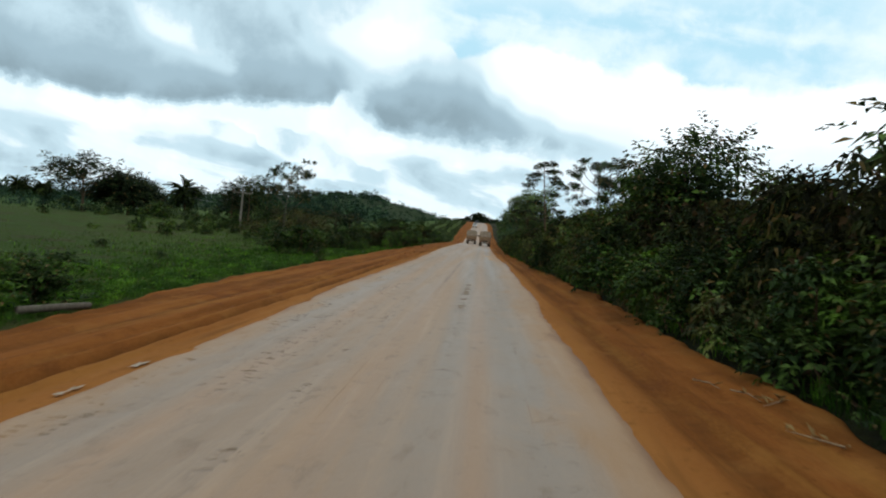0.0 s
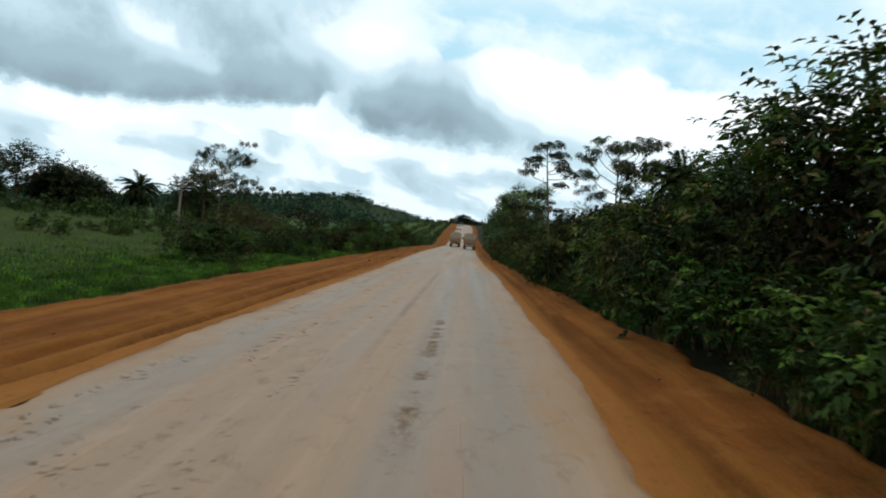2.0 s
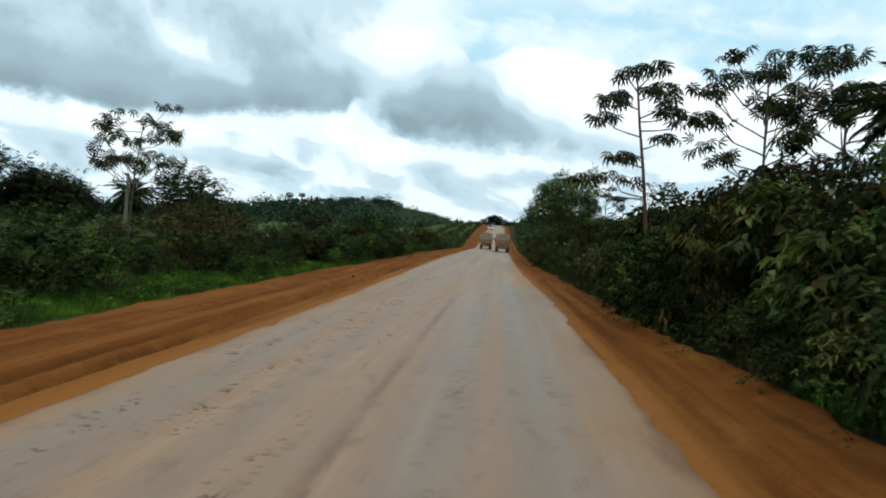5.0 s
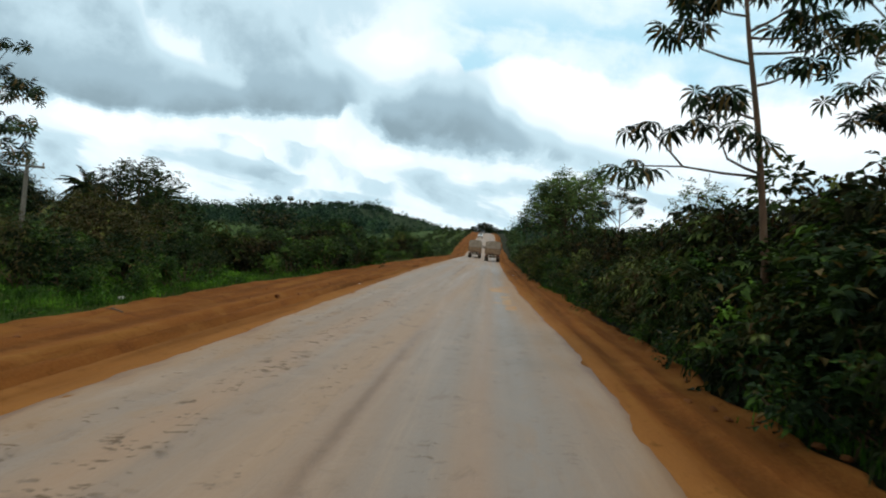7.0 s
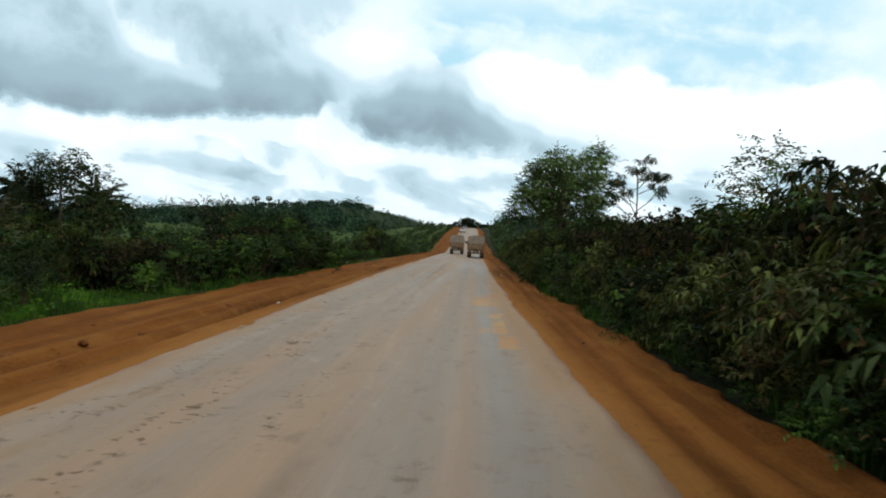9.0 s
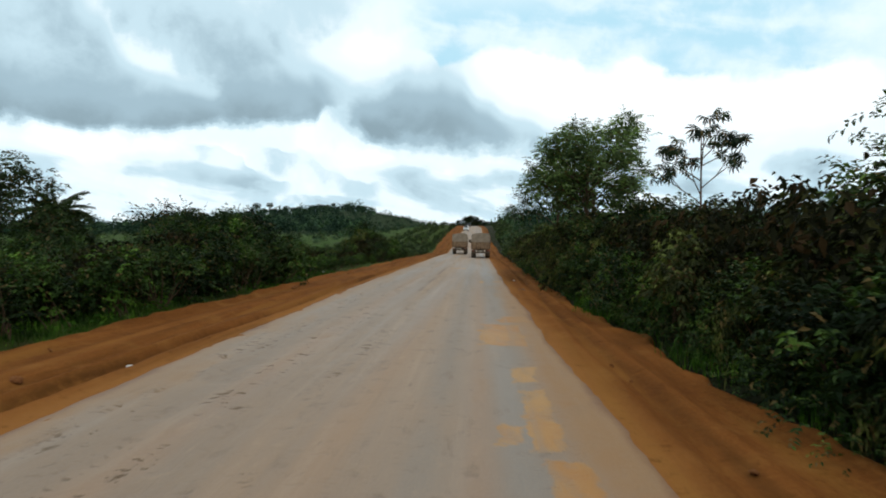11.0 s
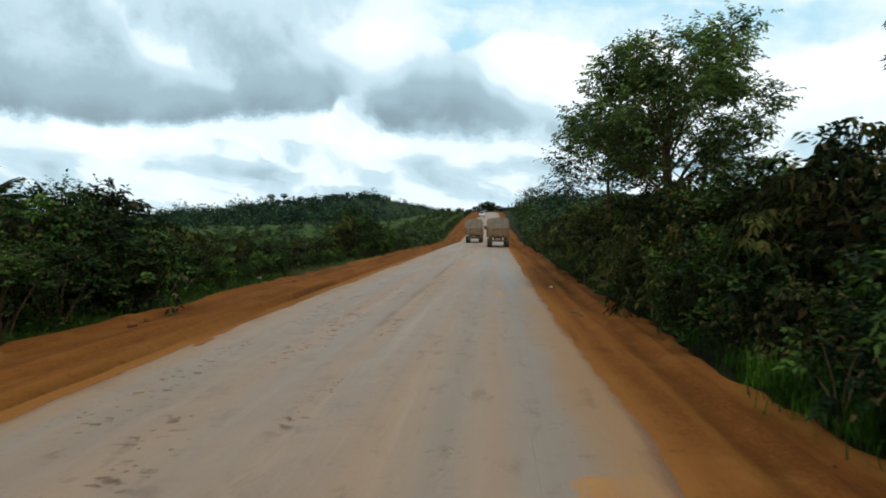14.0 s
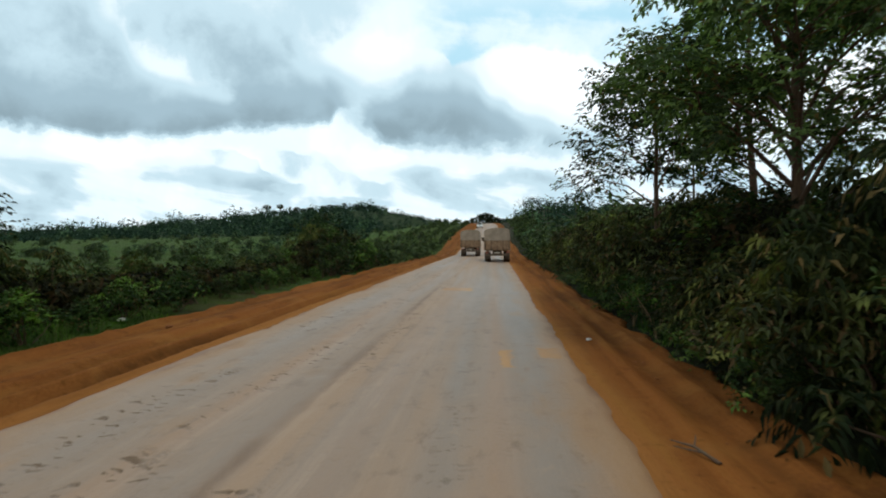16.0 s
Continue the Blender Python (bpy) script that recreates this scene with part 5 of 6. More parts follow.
    build_palm(76, -142.0, 180.0, 6.0, 1.5, "oil palm at the far end of the meadow")
    build_palm(77, -136.0, 182.0, 5.6, 1.4, "oil palm at the far end of the meadow")


# ---- woods and grass ----
def build_far_woods():
    """Woods on the hill and beyond the fields: many ragged crowns of leaf clumps."""
    rs = np.random.RandomState(11)
    spots = []
    while len(spots) < 4000:
        d = rs.uniform(125 ** 1.3, 1000 ** 1.3) ** (1 / 1.3) if rs.rand() < 0.6 else math.exp(rs.uniform(math.log(125), math.log(980)))
        a = radians(rs.uniform(-47, 36))
        x, y = d * math.sin(a), 30 + d * math.cos(a)
        off = abs(x - middle(y))
        if off < 13 + 8 * (y > 300) and y < 560:
            continue
        if -60 < x < -12 and y < 175 and rs.rand() < 0.93 and not (x < -28 and y > 128):
            continue
        if x < 0 and off < 24 and y < 330 and rs.rand() < 0.6:
            continue
        if x > 0 and y < 150:
            continue
        # open fields at the foot of the hill
        if -190 < x < -12 and 140 < y < 430 and value_noise(x * 0.022 + 3, y * 0.011 + 8, 2) > 0.40 and rs.rand() < 0.9:
            continue
        if y < 240 and x > 0 and rs.rand() < 0.45:
            continue
        spots.append((x, y))
    pts = np.array(spots)
    n = len(pts)
    z = height(pts[:, 0], pts[:, 1])
    tall = rs.uniform(2.8, 5.6, n)
    tall = np.where((pts[:, 0] < 0) & (pts[:, 1] < 420) & (pts[:, 0] > -70 - pts[:, 1] * 0.12), rs.uniform(0.6, 1.7, n) * (0.8 + pts[:, 1] / 420), tall)
    grove = value_noise(pts[:, 0] * 0.035 + 9, pts[:, 1] * 0.02, 3)
    tall = tall * (0.45 + 1.1 * grove) * np.where((rs.rand(n) < 0.05) & (pts[:, 1] > 420), 1.6, 1.0)
    tall = tall * np.where(pts[:, 1] > 420, 1.45, 1.0) * np.where((pts[:, 0] < -0.33 * pts[:, 1]) & (pts[:, 1] < 420), 0.75, 1.0)
    tall = tall * np.where((pts[:, 1] > 420) & (pts[:, 0] > -0.16 * pts[:, 1]) & (pts[:, 0] < 0), 0.5, 1.0)
    wide = tall * rs.uniform(0.42, 0.70, n)
    pieces = []
    # finer leaf clumps where the woods come nearer
    for near, far, per, lo, hi in ((0, 230, 120, 0.14, 0.28), (230, 420, 95, 0.17, 0.34), (420, 5000, 60, 0.24, 0.46)):
        pick = (pts[:, 1] >= near) & (pts[:, 1] < far)
        m = int(pick.sum())
        d = unit(rs.normal(0, 1, (m, per, 3)))
        d[:, :, 2] = d[:, :, 2] * 0.8 + 0.1
        lump = 0.55 + 0.6 * rs.rand(m, per, 1) ** 0.7
        lean = rs.normal(0, 0.25, (m, 1, 3))
        c = np.stack([pts[pick, 0], pts[pick, 1], z[pick] + tall[pick] * 0.55], 1)
        r = np.stack([wide[pick], wide[pick], tall[pick] * 0.5], 1)
        root = (c[:, None] + (d + lean) * r[:, None] * lump).reshape(-1, 3)
        axis = (d + rs.normal(0, 0.5, d.shape)).reshape(-1, 3)
        nrm = (d * 0.6 + np.array([0, 0, 1.0]) + rs.normal(0, 0.3, d.shape)).reshape(-1, 3)
        size = np.repeat(wide[pick], per) * rs.uniform(lo, hi, m * per)
        pieces.append(leaf_cloud(root, axis, nrm, size, size * 1.0, 0.5, 0.05, detail=False))
    v, f = join(pieces)
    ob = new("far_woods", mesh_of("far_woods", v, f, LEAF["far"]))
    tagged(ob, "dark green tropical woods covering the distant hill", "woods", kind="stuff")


def build_ridge_trees():
    """Single tall trees that break the skyline of the hill."""
    rs = np.random.RandomState(13)
    for x, y, h, w in ((-293, 850, 17.5, 5.6), (-276, 852, 16.0, 4.4), (-283, 851, 8.0, 3.6), (-262, 850, 12, 1.4), (-224, 872, 9, 4.0), (-188, 842, 10, 2.6), (-206, 860, 8, 4), (-240, 866, 7.5, 4),
                       *((-440 + 15.5 * i + rs.uniform(-6, 6), rs.uniform(842, 868), rs.uniform(4.5, 9.5), rs.uniform(2.6, 5.0)) for i in range(19)),
                       (-150, 850, 6, 3.5), (-330, 850, 8, 3.5), (-362, 850, 9, 3.5), (-4.5, 574, 13.0, 6.0), (-9.5, 572, 11.5, 6.0), (0.5, 575, 11.8, 6.0), (-14.5, 572, 8.4, 6.0), (-7.0, 579, 12.4, 6.0), (-2.0, 578, 12.6, 6.0), (5.0, 574, 8.6, 6.0), (-20.0, 574, 5.6, 6.0), (10.0, 576, 6.2, 6.0), (-420, 840, 9, 4)):
        g = float(height(x, y))
        ob = thing("tall_tree", x, y, g, 0, 1, "tall bare-stemmed tree on the hill's skyline", "tree", "skyline trees")
        bare_stem = w < 5.8
        part("trunk", mesh_of("trunk", *tube([(0, 0, -0.5), (0.2, 0, h * 0.5), (0, 0.2, h * 0.95)], [1.0, 0.85, 0.5] if bare_stem else [0.45, 0.36, 0.15], 6), BARK["grey"], True), ob)
        n = 200 if bare_stem else 700
        d = unit(rs.normal(0, 1, (n, 3)))
        root = np.array([0, 0, h * (0.86 if bare_stem else 0.50)]) + d * np.array([w * 0.75, w * 0.75, min(h * 0.2, w * 0.4)] if bare_stem else [3.2, 3.2, h * 0.45]) * (1.0 if bare_stem else rs.rand(n, 1) ** 0.4)
        size = min(w * 0.5, 2.0 if bare_stem else 1.2) * rs.uniform(0.7, 1.2, n)
        v, f = leaf_cloud(root, d + rs.normal(0, 0.5, (n, 3)), d * 0.5 + np.array([0, 0, 1.0]), size, size * 0.75, 0.3, detail=False)
        part("crown", mesh_of("crown", v, f, LEAF["dense"]), ob)


def blades(rs, pts, tall, wide):
    n = len(pts)
    a = rs.uniform(0, 6.28, n)
    s = np.stack([np.cos(a), np.sin(a), np.zeros(n)], 1)
    b = np.stack([-np.sin(a), np.cos(a), np.zeros(n)], 1)
    up = np.array([0, 0, 1.0])
    T, W = tall[:, None], wide[:, None]
    lean = rs.uniform(0.1, 0.75, n)[:, None]
    v = np.stack([pts - s * W, pts + s * W, pts + up * T * 0.6 + b * T * lean * 0.3 - s * W * 0.7, pts + up * T * 0.6 + b * T * lean * 0.3 + s * W * 0.7,
                  pts + up * T * (1 - 0.35 * lean) + b * T * lean], 1).reshape(-1, 3)
    f = np.array([[0, 1, 3], [0, 3, 2], [2, 3, 4]])
    return v, (np.arange(n)[:, None, None] * 5 + f[None]).reshape(-1, 3)


TUFTS = ((5.85, 72.6, 500), (6.0, 74.0, 400), (5.95, 70.8, 300), (7.2, 12.6, 350), (7.1, 15.2, 350), (7.4, 17.5, 300), (6.1, 64.0, 300), (6.3, 43.5, 250))


def build_grass():
    rs = np.random.RandomState(17)
    pieces = []
    # the meadow, thick along the shoulder and thinner behind
    n = 100000
    y = 2 + 88 * rs.rand(n) ** 1.15
    d = rs.exponential(3.3, n) + rs.rand(n) * 0.6 - 0.25
    clump = value_noise(y * 0.6 + 5, d * 0.6, 3)
    keep = (d < 30) & (clump > 0.34 - 0.2 * (d < 2)) & (rs.rand(n) < np.interp(y, [60, 68, 90], [1, 0.35, 0.25]))
    y, d, clump = y[keep], d[keep], clump[keep]
    x = edge(VERGE_LEFT, y) - d - 0.2
    p = np.stack([x, y, height(x, y) - 0.03], 1)
    pieces.append(blades(rs, p, rs.uniform(0.08, 0.27, len(p)) * (0.25 + 1.6 * clump), 0.006 + 0.0035 * np.sqrt(np.maximum(d, 0))))
    # low broad-leaved weeds among the grass
    n = 9000
    y = 4 + 84 * rs.rand(n)
    d = rs.exponential(4.0, n)
    keep = value_noise(y * 0.8 + 33, d * 0.8, 3) > 0.55
    y, d = y[keep], d[keep]
    x = edge(VERGE_LEFT, y) - d - 0.1
    m = len(x)
    p = np.stack([x, y, height(x, y) + rs.uniform(0.02, 0.30, m)], 1)
    a = rs.uniform(0, 6.28, m)
    pieces.append(leaf_cloud(p, np.stack([np.cos(a), np.sin(a), rs.uniform(0, 0.8, m)], 1), np.tile([0, 0, 1.0], (m, 1)) + rs.normal(0, 0.3, (m, 3)), rs.uniform(0.10, 0.22, m), rs.uniform(0.06, 0.12, m), 0.3, detail=False))
    # tufts under the right thicket
    n = 9000
    y = 2 + 100 * rs.rand(n)
    keep = value_noise(y * 0.35 + 70, y * 0 + 2, 2) > 0.52
    y = y[keep]
    x = edge(VERGE_RIGHT, y) + rs.exponential(0.45, len(y)) + 0.15
    p = np.stack([x, y, height(x, y) - 0.03], 1)
    pieces.append(blades(rs, p, rs.uniform(0.15, 0.6, len(p)), np.full(len(p), 0.008)))
    for cx, cy, n in TUFTS:
        x, y = rs.normal(cx, 0.28, n), rs.normal(cy, 0.7, n)
        p = np.stack([x, y, height(x, y) - 0.05], 1)
        pieces.append(blades(rs, p, rs.uniform(0.2, 0.65, n), np.full(n, 0.010)))
    dry = []
    for cx, cy, n in ((6.75, 19.4, 130), (6.7, 18.2, 90), (6.8, 21.0, 80), (6.6, 25.5, 60), (6.5, 37.0, 70), (6.1, 58.0, 70)):
        x, y = rs.normal(cx, 0.16, n), rs.normal(cy, 0.4, n)
        dry.append(blades(rs, np.stack([x, y, height(x, y) - 0.03], 1), rs.uniform(0.2, 0.75, n), np.full(n, 0.007)))
    straw = new("dry_grass", mesh_of("dry_grass", *join(dry), LEAF["straw"]))
    tagged(straw, "dry straw-coloured stalks at the thicket's foot", "dry grass", kind="stuff")
    v, f = join(pieces)
    ob = new("grass", mesh_of("grass", v, f, LEAF["grass"]))
    tagged(ob, "bright green roadside grass with some dry blades", "grass", kind="stuff")


# ---- pole and wires ----
def build_pole(x, y, tall, lean):
    wood, dark = BARK["pole"], plain_material("weathered_iron", (0.05, 0.05, 0.05), (0.10, 0.08, 0.07), 6.0, 0.6, 0.6)
    ob = thing("utility_pole", x, y, float(height(x, y)), 0, 1, "weathered wooden utility pole with a crossarm", "utility pole", "utility poles")
    ob.rotation_euler = (0, radians(lean), 0)
    part("post", mesh_of("post", *tube([(0, 0, -0.4), (0, 0, tall * 0.5), (0, 0, tall)], [0.15, 0.13, 0.10], 10), wood, True), ob)
    part("crossarm", box_mesh("crossarm", -1.2, 1.2, -0.16, -0.05, tall - 0.62, tall - 0.48, wood, 0.012), ob)
    for s in (-1, 1):
        part("brace", mesh_of("brace", *tube([(s * 0.6, -0.12, tall - 0.56), (0, -0.12, tall - 1.15)], [0.018, 0.018], 5), dark, True), ob)
    for u in (-1.1, -0.45, 0.45, 1.1):
        part("insulator", mesh_of("insulator", *tube([(u, -0.1, tall - 0.48), (u, -0.1, tall - 0.40), (u, -0.1, tall - 0.36), (u, -0.1, tall - 0.28)], [0.02, 0.05, 0.035, 0.045], 8),
                                  plain_material("brown_ceramic", (0.16, 0.08, 0.05), (0.2, 0.1, 0.06), 5, 0.25), True), ob)
    part("cap", mesh_of("cap", *tube([(0, 0, tall), (0, 0, tall + 0.03), (0, 0, tall + 0.14)], [0.11, 0.09, 0.02], 8), dark, True), ob)
    return ob


def build_wires(a, b, tall):
    black = plain_material("wire_aluminium", (0.10, 0.10, 0.10), (0.14, 0.14, 0.14), 3, 0.5, 0.6)
    for u in (-1.1, 0.45, 1.1):
        p, q = (Vector((x + u, y, float(height(x, y)) + tall - 0.30)) for x, y in (a, b))
        pts = [p.lerp(q, t) - Vector((0, 0, 1.1 * 4 * t * (1 - t))) for t in np.linspace(0, 1, 16)]
        ob = new("power_line", mesh_of("power_line", *tube(pts, [0.007] * 16, 4), black, True))
        tagged(ob, "thin aluminium power line sagging between poles", "cable", "power lines")


# ---- road vehicles ----
TARP = plain_material("dusty_tarpaulin", (0.215, 0.165, 0.12), (0.29, 0.225, 0.165), 1.5, 0.9, 0, 0.6)
CARGO = plain_material("dusty_steel_side", (0.17, 0.105, 0.062), (0.27, 0.17, 0.10), 2.0, 0.85, 0.0)
CHASSIS = plain_material("dusty_chassis", (0.07, 0.052, 0.038), (0.14, 0.10, 0.07), 5.0, 0.9)
RUBBER = plain_material("dusty_rubber", (0.05, 0.04, 0.03), (0.12, 0.085, 0.058), 6.0, 0.95)
RED_LAMP = plain_material("dusty_red_lamp", (0.20, 0.07, 0.045), (0.24, 0.10, 0.06), 8.0, 0.5)
CLEAR_LAMP = plain_material("pale_lamp", (0.55, 0.55, 0.5), (0.6, 0.6, 0.56), 8.0, 0.15)
WHITE_PAINT = plain_material("dusty_white_paint", (0.62, 0.60, 0.56), (0.72, 0.70, 0.66), 2.0, 0.4)
GREY_PAINT = plain_material("dusty_dark_paint", (0.07, 0.07, 0.075), (0.11, 0.10, 0.10), 2.0, 0.4)
PLATE = plain_material("dusty_plate", (0.34, 0.29, 0.22), (0.40, 0.34, 0.26), 4.0, 0.7)
GLASS = plain_material("tinted_glass", (0.015, 0.02, 0.022), (0.02, 0.025, 0.03), 2.0, 0.08)


def wheel(name, x, y, z, r, w, owner, rim_mat):
    bm = bmesh.new()
    prof = [(r * 0.55, -w / 2), (r * 0.93, -w / 2), (r, -w * 0.36), (r, w * 0.36), (r * 0.93, w / 2), (r * 0.55, w / 2)]
    n = 20
    rings = [[bm.verts.new((s, math.cos(2 * math.pi * i / n) * q, math.sin(2 * math.pi * i / n) * q)) for q, s in prof] for i in range(n)]
    for i in range(n):
        for j in range(len(prof)):
            a, b = rings[i], rings[(i + 1) % n]
            bm.faces.new((a[j], a[(j + 1) % 6], b[(j + 1) % 6], b[j]))
    ob = part(name, bm_mesh("tyre", bm, RUBBER, False), owner, pose(x, y, z))
    bm = bmesh.new()
    bmesh.ops.create_cone(bm, cap_ends=True, segments=16, radius1=r * 0.56, radius2=r * 0.5, depth=w * 0.8, matrix=pose(0, 0, 0, 0, 90, 0))
    part("rim", bm_mesh("rim", bm, rim_mat), ob)
    return ob


def build_truck(x, y, label, side_mat, tarp_mat, high=3.25):
    z = road_top(x, y)
    ob = thing("cargo_truck", x, y, z, 0, 1, label, "truck", "trucks ahead")
    # tarpaulin over hoops: rounded top, sagging between them
    bm = bmesh.new()
    length, half = 7.2, 1.22
    prof = [(-half, 2.05), (-half, high - 0.35), (-half * 0.9, high - 0.10), (-half * 0.5, high), (0, high + 0.04), (half * 0.5, high), (half * 0.9, high - 0.10), (half, high - 0.35), (half, 2.05)]
    rings = []
    for i in range(13):
        t = i / 12
        sag = 0.05 * abs(math.sin(t * math.pi * 4))
        rings.append([bm.verts.new((px, 0.1 + length * t, pz - (sag if pz > 2.5 else 0) + 0.02 * math.sin(i * 2.1 + px))) for px, pz in prof])
    for a, b in zip(rings, rings[1:]):
        for j in range(len(prof) - 1):
            bm.faces.new((a[j], a[j + 1], b[j + 1], b[j]))
    bm.faces.new(rings[0]), bm.faces.new(list(reversed(rings[-1])))
    bmesh.ops.recalc_face_normals(bm, faces=bm.faces)
    part("tarpaulin", bm_mesh("tarpaulin", bm, tarp_mat, False), ob, label="dusty beige tarpaulin")
    part("cargo_bed", box_mesh("cargo_bed", -1.25, 1.25, 0.05, 7.35, 1.15, 2.08, side_mat, 0.03), ob)
    for i in range(5):
        u = -1.12 + 0.56 * i
        part("stake", box_mesh("stake", u - 0.04, u + 0.04, 0.0, 0.055, 1.12, 2.12, CHASSIS, 0.008), ob)
    part("tailboard", box_mesh("tailboard", -1.20, 1.20, 0.0, 0.045, 1.30, 1.95, side_mat, 0.01), ob)
    part("chassis", box_mesh("chassis", -0.45, 0.45, 0.25, 9.6, 0.75, 1.14, CHASSIS, 0.02), ob)
    part("rear_bumper", box_mesh("rear_bumper", -1.18, 1.18, 0.05, 0.18, 0.62, 0.82, CHASSIS, 0.02), ob)
    for s in (-1, 1):
        part("tail_light", box_mesh("tail_light", s * 0.98 - 0.14, s * 0.98 + 0.14, 0.0, 0.06, 0.86, 1.02, RED_LAMP, 0.015), ob)
        part("mudflap", box_mesh("mudflap", s * 0.92 - 0.26, s * 0.92 + 0.26, 0.86, 0.89, 0.28, 0.80, RUBBER), ob)
        for wy in (1.55, 2.85, 8.7):
            for k in ((0.78, 1.08) if wy < 5 else (1.0,)):
                wheel("wheel", s * k, wy, 0.5, 0.5, 0.27, ob, CHASSIS)
    part("number_plate", box_mesh("number_plate", -0.26, 0.26, 0.02, 0.05, 0.86, 0.98, PLATE), ob)
    cab = part("cab", box_mesh("cab", -1.2, 1.2, 7.6, 9.7, 0.95, 3.0, side_mat, 0.12), ob)
    part("rear_window", box_mesh("rear_window", -0.7, 0.7, 7.585, 7.61, 2.2, 2.7, GLASS, 0.004), cab)
    for s in (-1, 1):
        part("mirror", box_mesh("mirror", s * 1.42 - 0.10, s * 1.42 + 0.10, 9.2, 9.28, 1.95, 2.45, CHASSIS, 0.02), cab)
        part("mirror_arm", mesh_of("mirror_arm", *tube([(s * 1.15, 9.24, 2.3), (s * 1.42, 9.24, 2.4)], [0.02, 0.02], 5), CHASSIS), cab)
    return ob


def build_car(x, y, paint, label, roof_rack=False):
    """An oncoming off-road car: lower body, glazed cabin, lamps and wheels. It faces the camera."""
    z, z1 = road_top(x, y), road_top(x, y + 4)
    ob = thing("off_road_car", x, y, z, 0, 1, label, "car", "cars on the rise")
    ob.rotation_euler = (math.atan2(z1 - z, 4.0), 0, 0)
    bm = bmesh.new()
    prof = [(0.0, 0.45), (0.0, 0.85), (0.12, 1.02), (1.15, 1.12), (4.4, 1.12), (4.5, 0.9), (4.5, 0.45)]
    for s in (-0.88, 0.88):
        for q in prof:
            bm.verts.new((s, q[0], q[1]))
    bm.verts.ensure_lookup_table()
    n = len(prof)
    bm.faces.new(bm.verts[:n]), bm.faces.new(list(reversed(bm.verts[n:])))
    for j in range(n):
        bm.faces.new((bm.verts[j], bm.verts[n + j], bm.verts[n + (j + 1) % n], bm.verts[(j + 1) % n]))
    bmesh.ops.recalc_face_normals(bm, faces=bm.faces)
    bmesh.ops.bevel(bm, geom=list(bm.edges), offset=0.05, segments=2, affect="EDGES")
    part("body", bm_mesh("body", bm, paint), ob)
    bm = bmesh.new()
    low, top = [(-0.80, 1.25), (0.80, 1.25), (0.80, 4.35), (-0.80, 4.35)], [(-0.68, 1.85), (0.68, 1.85), (0.70, 4.2), (-0.70, 4.2)]
    vs = [bm.verts.new((a, b, 1.10)) for a, b in low] + [bm.verts.new((a, b, 1.78)) for a, b in top]
    bm.faces.new(vs[4:]), bm.faces.new(list(reversed(vs[:4])))
    for j in range(4):
        bm.faces.new((vs[j], vs[(j + 1) % 4], vs[4 + (j + 1) % 4], vs[4 + j]))
    bmesh.ops.bevel(bm, geom=list(bm.edges), offset=0.05, segments=2, affect="EDGES")
    part("cabin", bm_mesh("cabin", bm, paint), ob)
    bm = bmesh.new()
    vs = [bm.verts.new(q) for q in ((-0.70, 1.30, 1.17), (0.70, 1.30, 1.17), (0.62, 1.78, 1.70), (-0.62, 1.78, 1.70), (-0.70, 1.33, 1.15), (0.70, 1.33, 1.15), (0.62, 1.81, 1.68), (-0.62, 1.81, 1.68))]
    bm.faces.new(vs[:4]), bm.faces.new(list(reversed(vs[4:])))
    for j in range(4):
        bm.faces.new((vs[j], vs[4 + j], vs[4 + (j + 1) % 4], vs[(j + 1) % 4]))
    for v in bm.verts:
        v.co.y -= 0.035
        v.co.z += 0.02
    part("windscreen", bm_mesh("windscreen", bm, GLASS), ob)
    part("grille", box_mesh("grille", -0.45, 0.45, -0.012, 0.03, 0.70, 0.88, CHASSIS, 0.01), ob)
    part("bumper", box_mesh("bumper", -0.86, 0.86, -0.10, 0.06, 0.42, 0.62, CHASSIS, 0.03), ob)
    for s in (-1, 1):
        part("headlight", box_mesh("headlight", s * 0.66 - 0.14, s * 0.66 + 0.14, -0.02, 0.04, 0.72, 0.88, CLEAR_LAMP, 0.02), ob)
        part("side_mirror", box_mesh("side_mirror", s * 0.95 - 0.09, s * 0.95 + 0.09, 1.45, 1.55, 1.10, 1.26, CHASSIS, 0.02), ob)
        for wy in (0.85, 3.55):
            wheel("wheel", s * 0.78, wy, 0.36, 0.36, 0.24, ob, CHASSIS)
    part("number_plate", box_mesh("number_plate", -0.25, 0.25, -0.115, -0.09, 0.47, 0.57, PLATE), ob)
    if roof_rack:
        part("roof_rack", box_mesh("roof_rack", -0.6, 0.6, 2.0, 4.0, 1.80, 1.86, CHASSIS, 0.01), ob)
    return ob


# ---- small things on the road and verges ----
WORN_PAINT = plain_material("worn_white_line", (0.20, 0.13, 0.08), (0.38, 0.30, 0.23), 5.0, 0.95)
STONE = plain_material("laterite_stone", (0.13, 0.045, 0.015), (0.22, 0.085, 0.028), 7.0, 0.95, 0, 0.8)
PALE_STONE = plain_material("pale_stone", (0.45, 0.40, 0.34), (0.60, 0.55, 0.48), 7.0, 0.9, 0, 0.6)
STRAW = plain_material("dry_leaf", (0.15, 0.085, 0.03), (0.22, 0.14, 0.055), 6.0, 0.9)


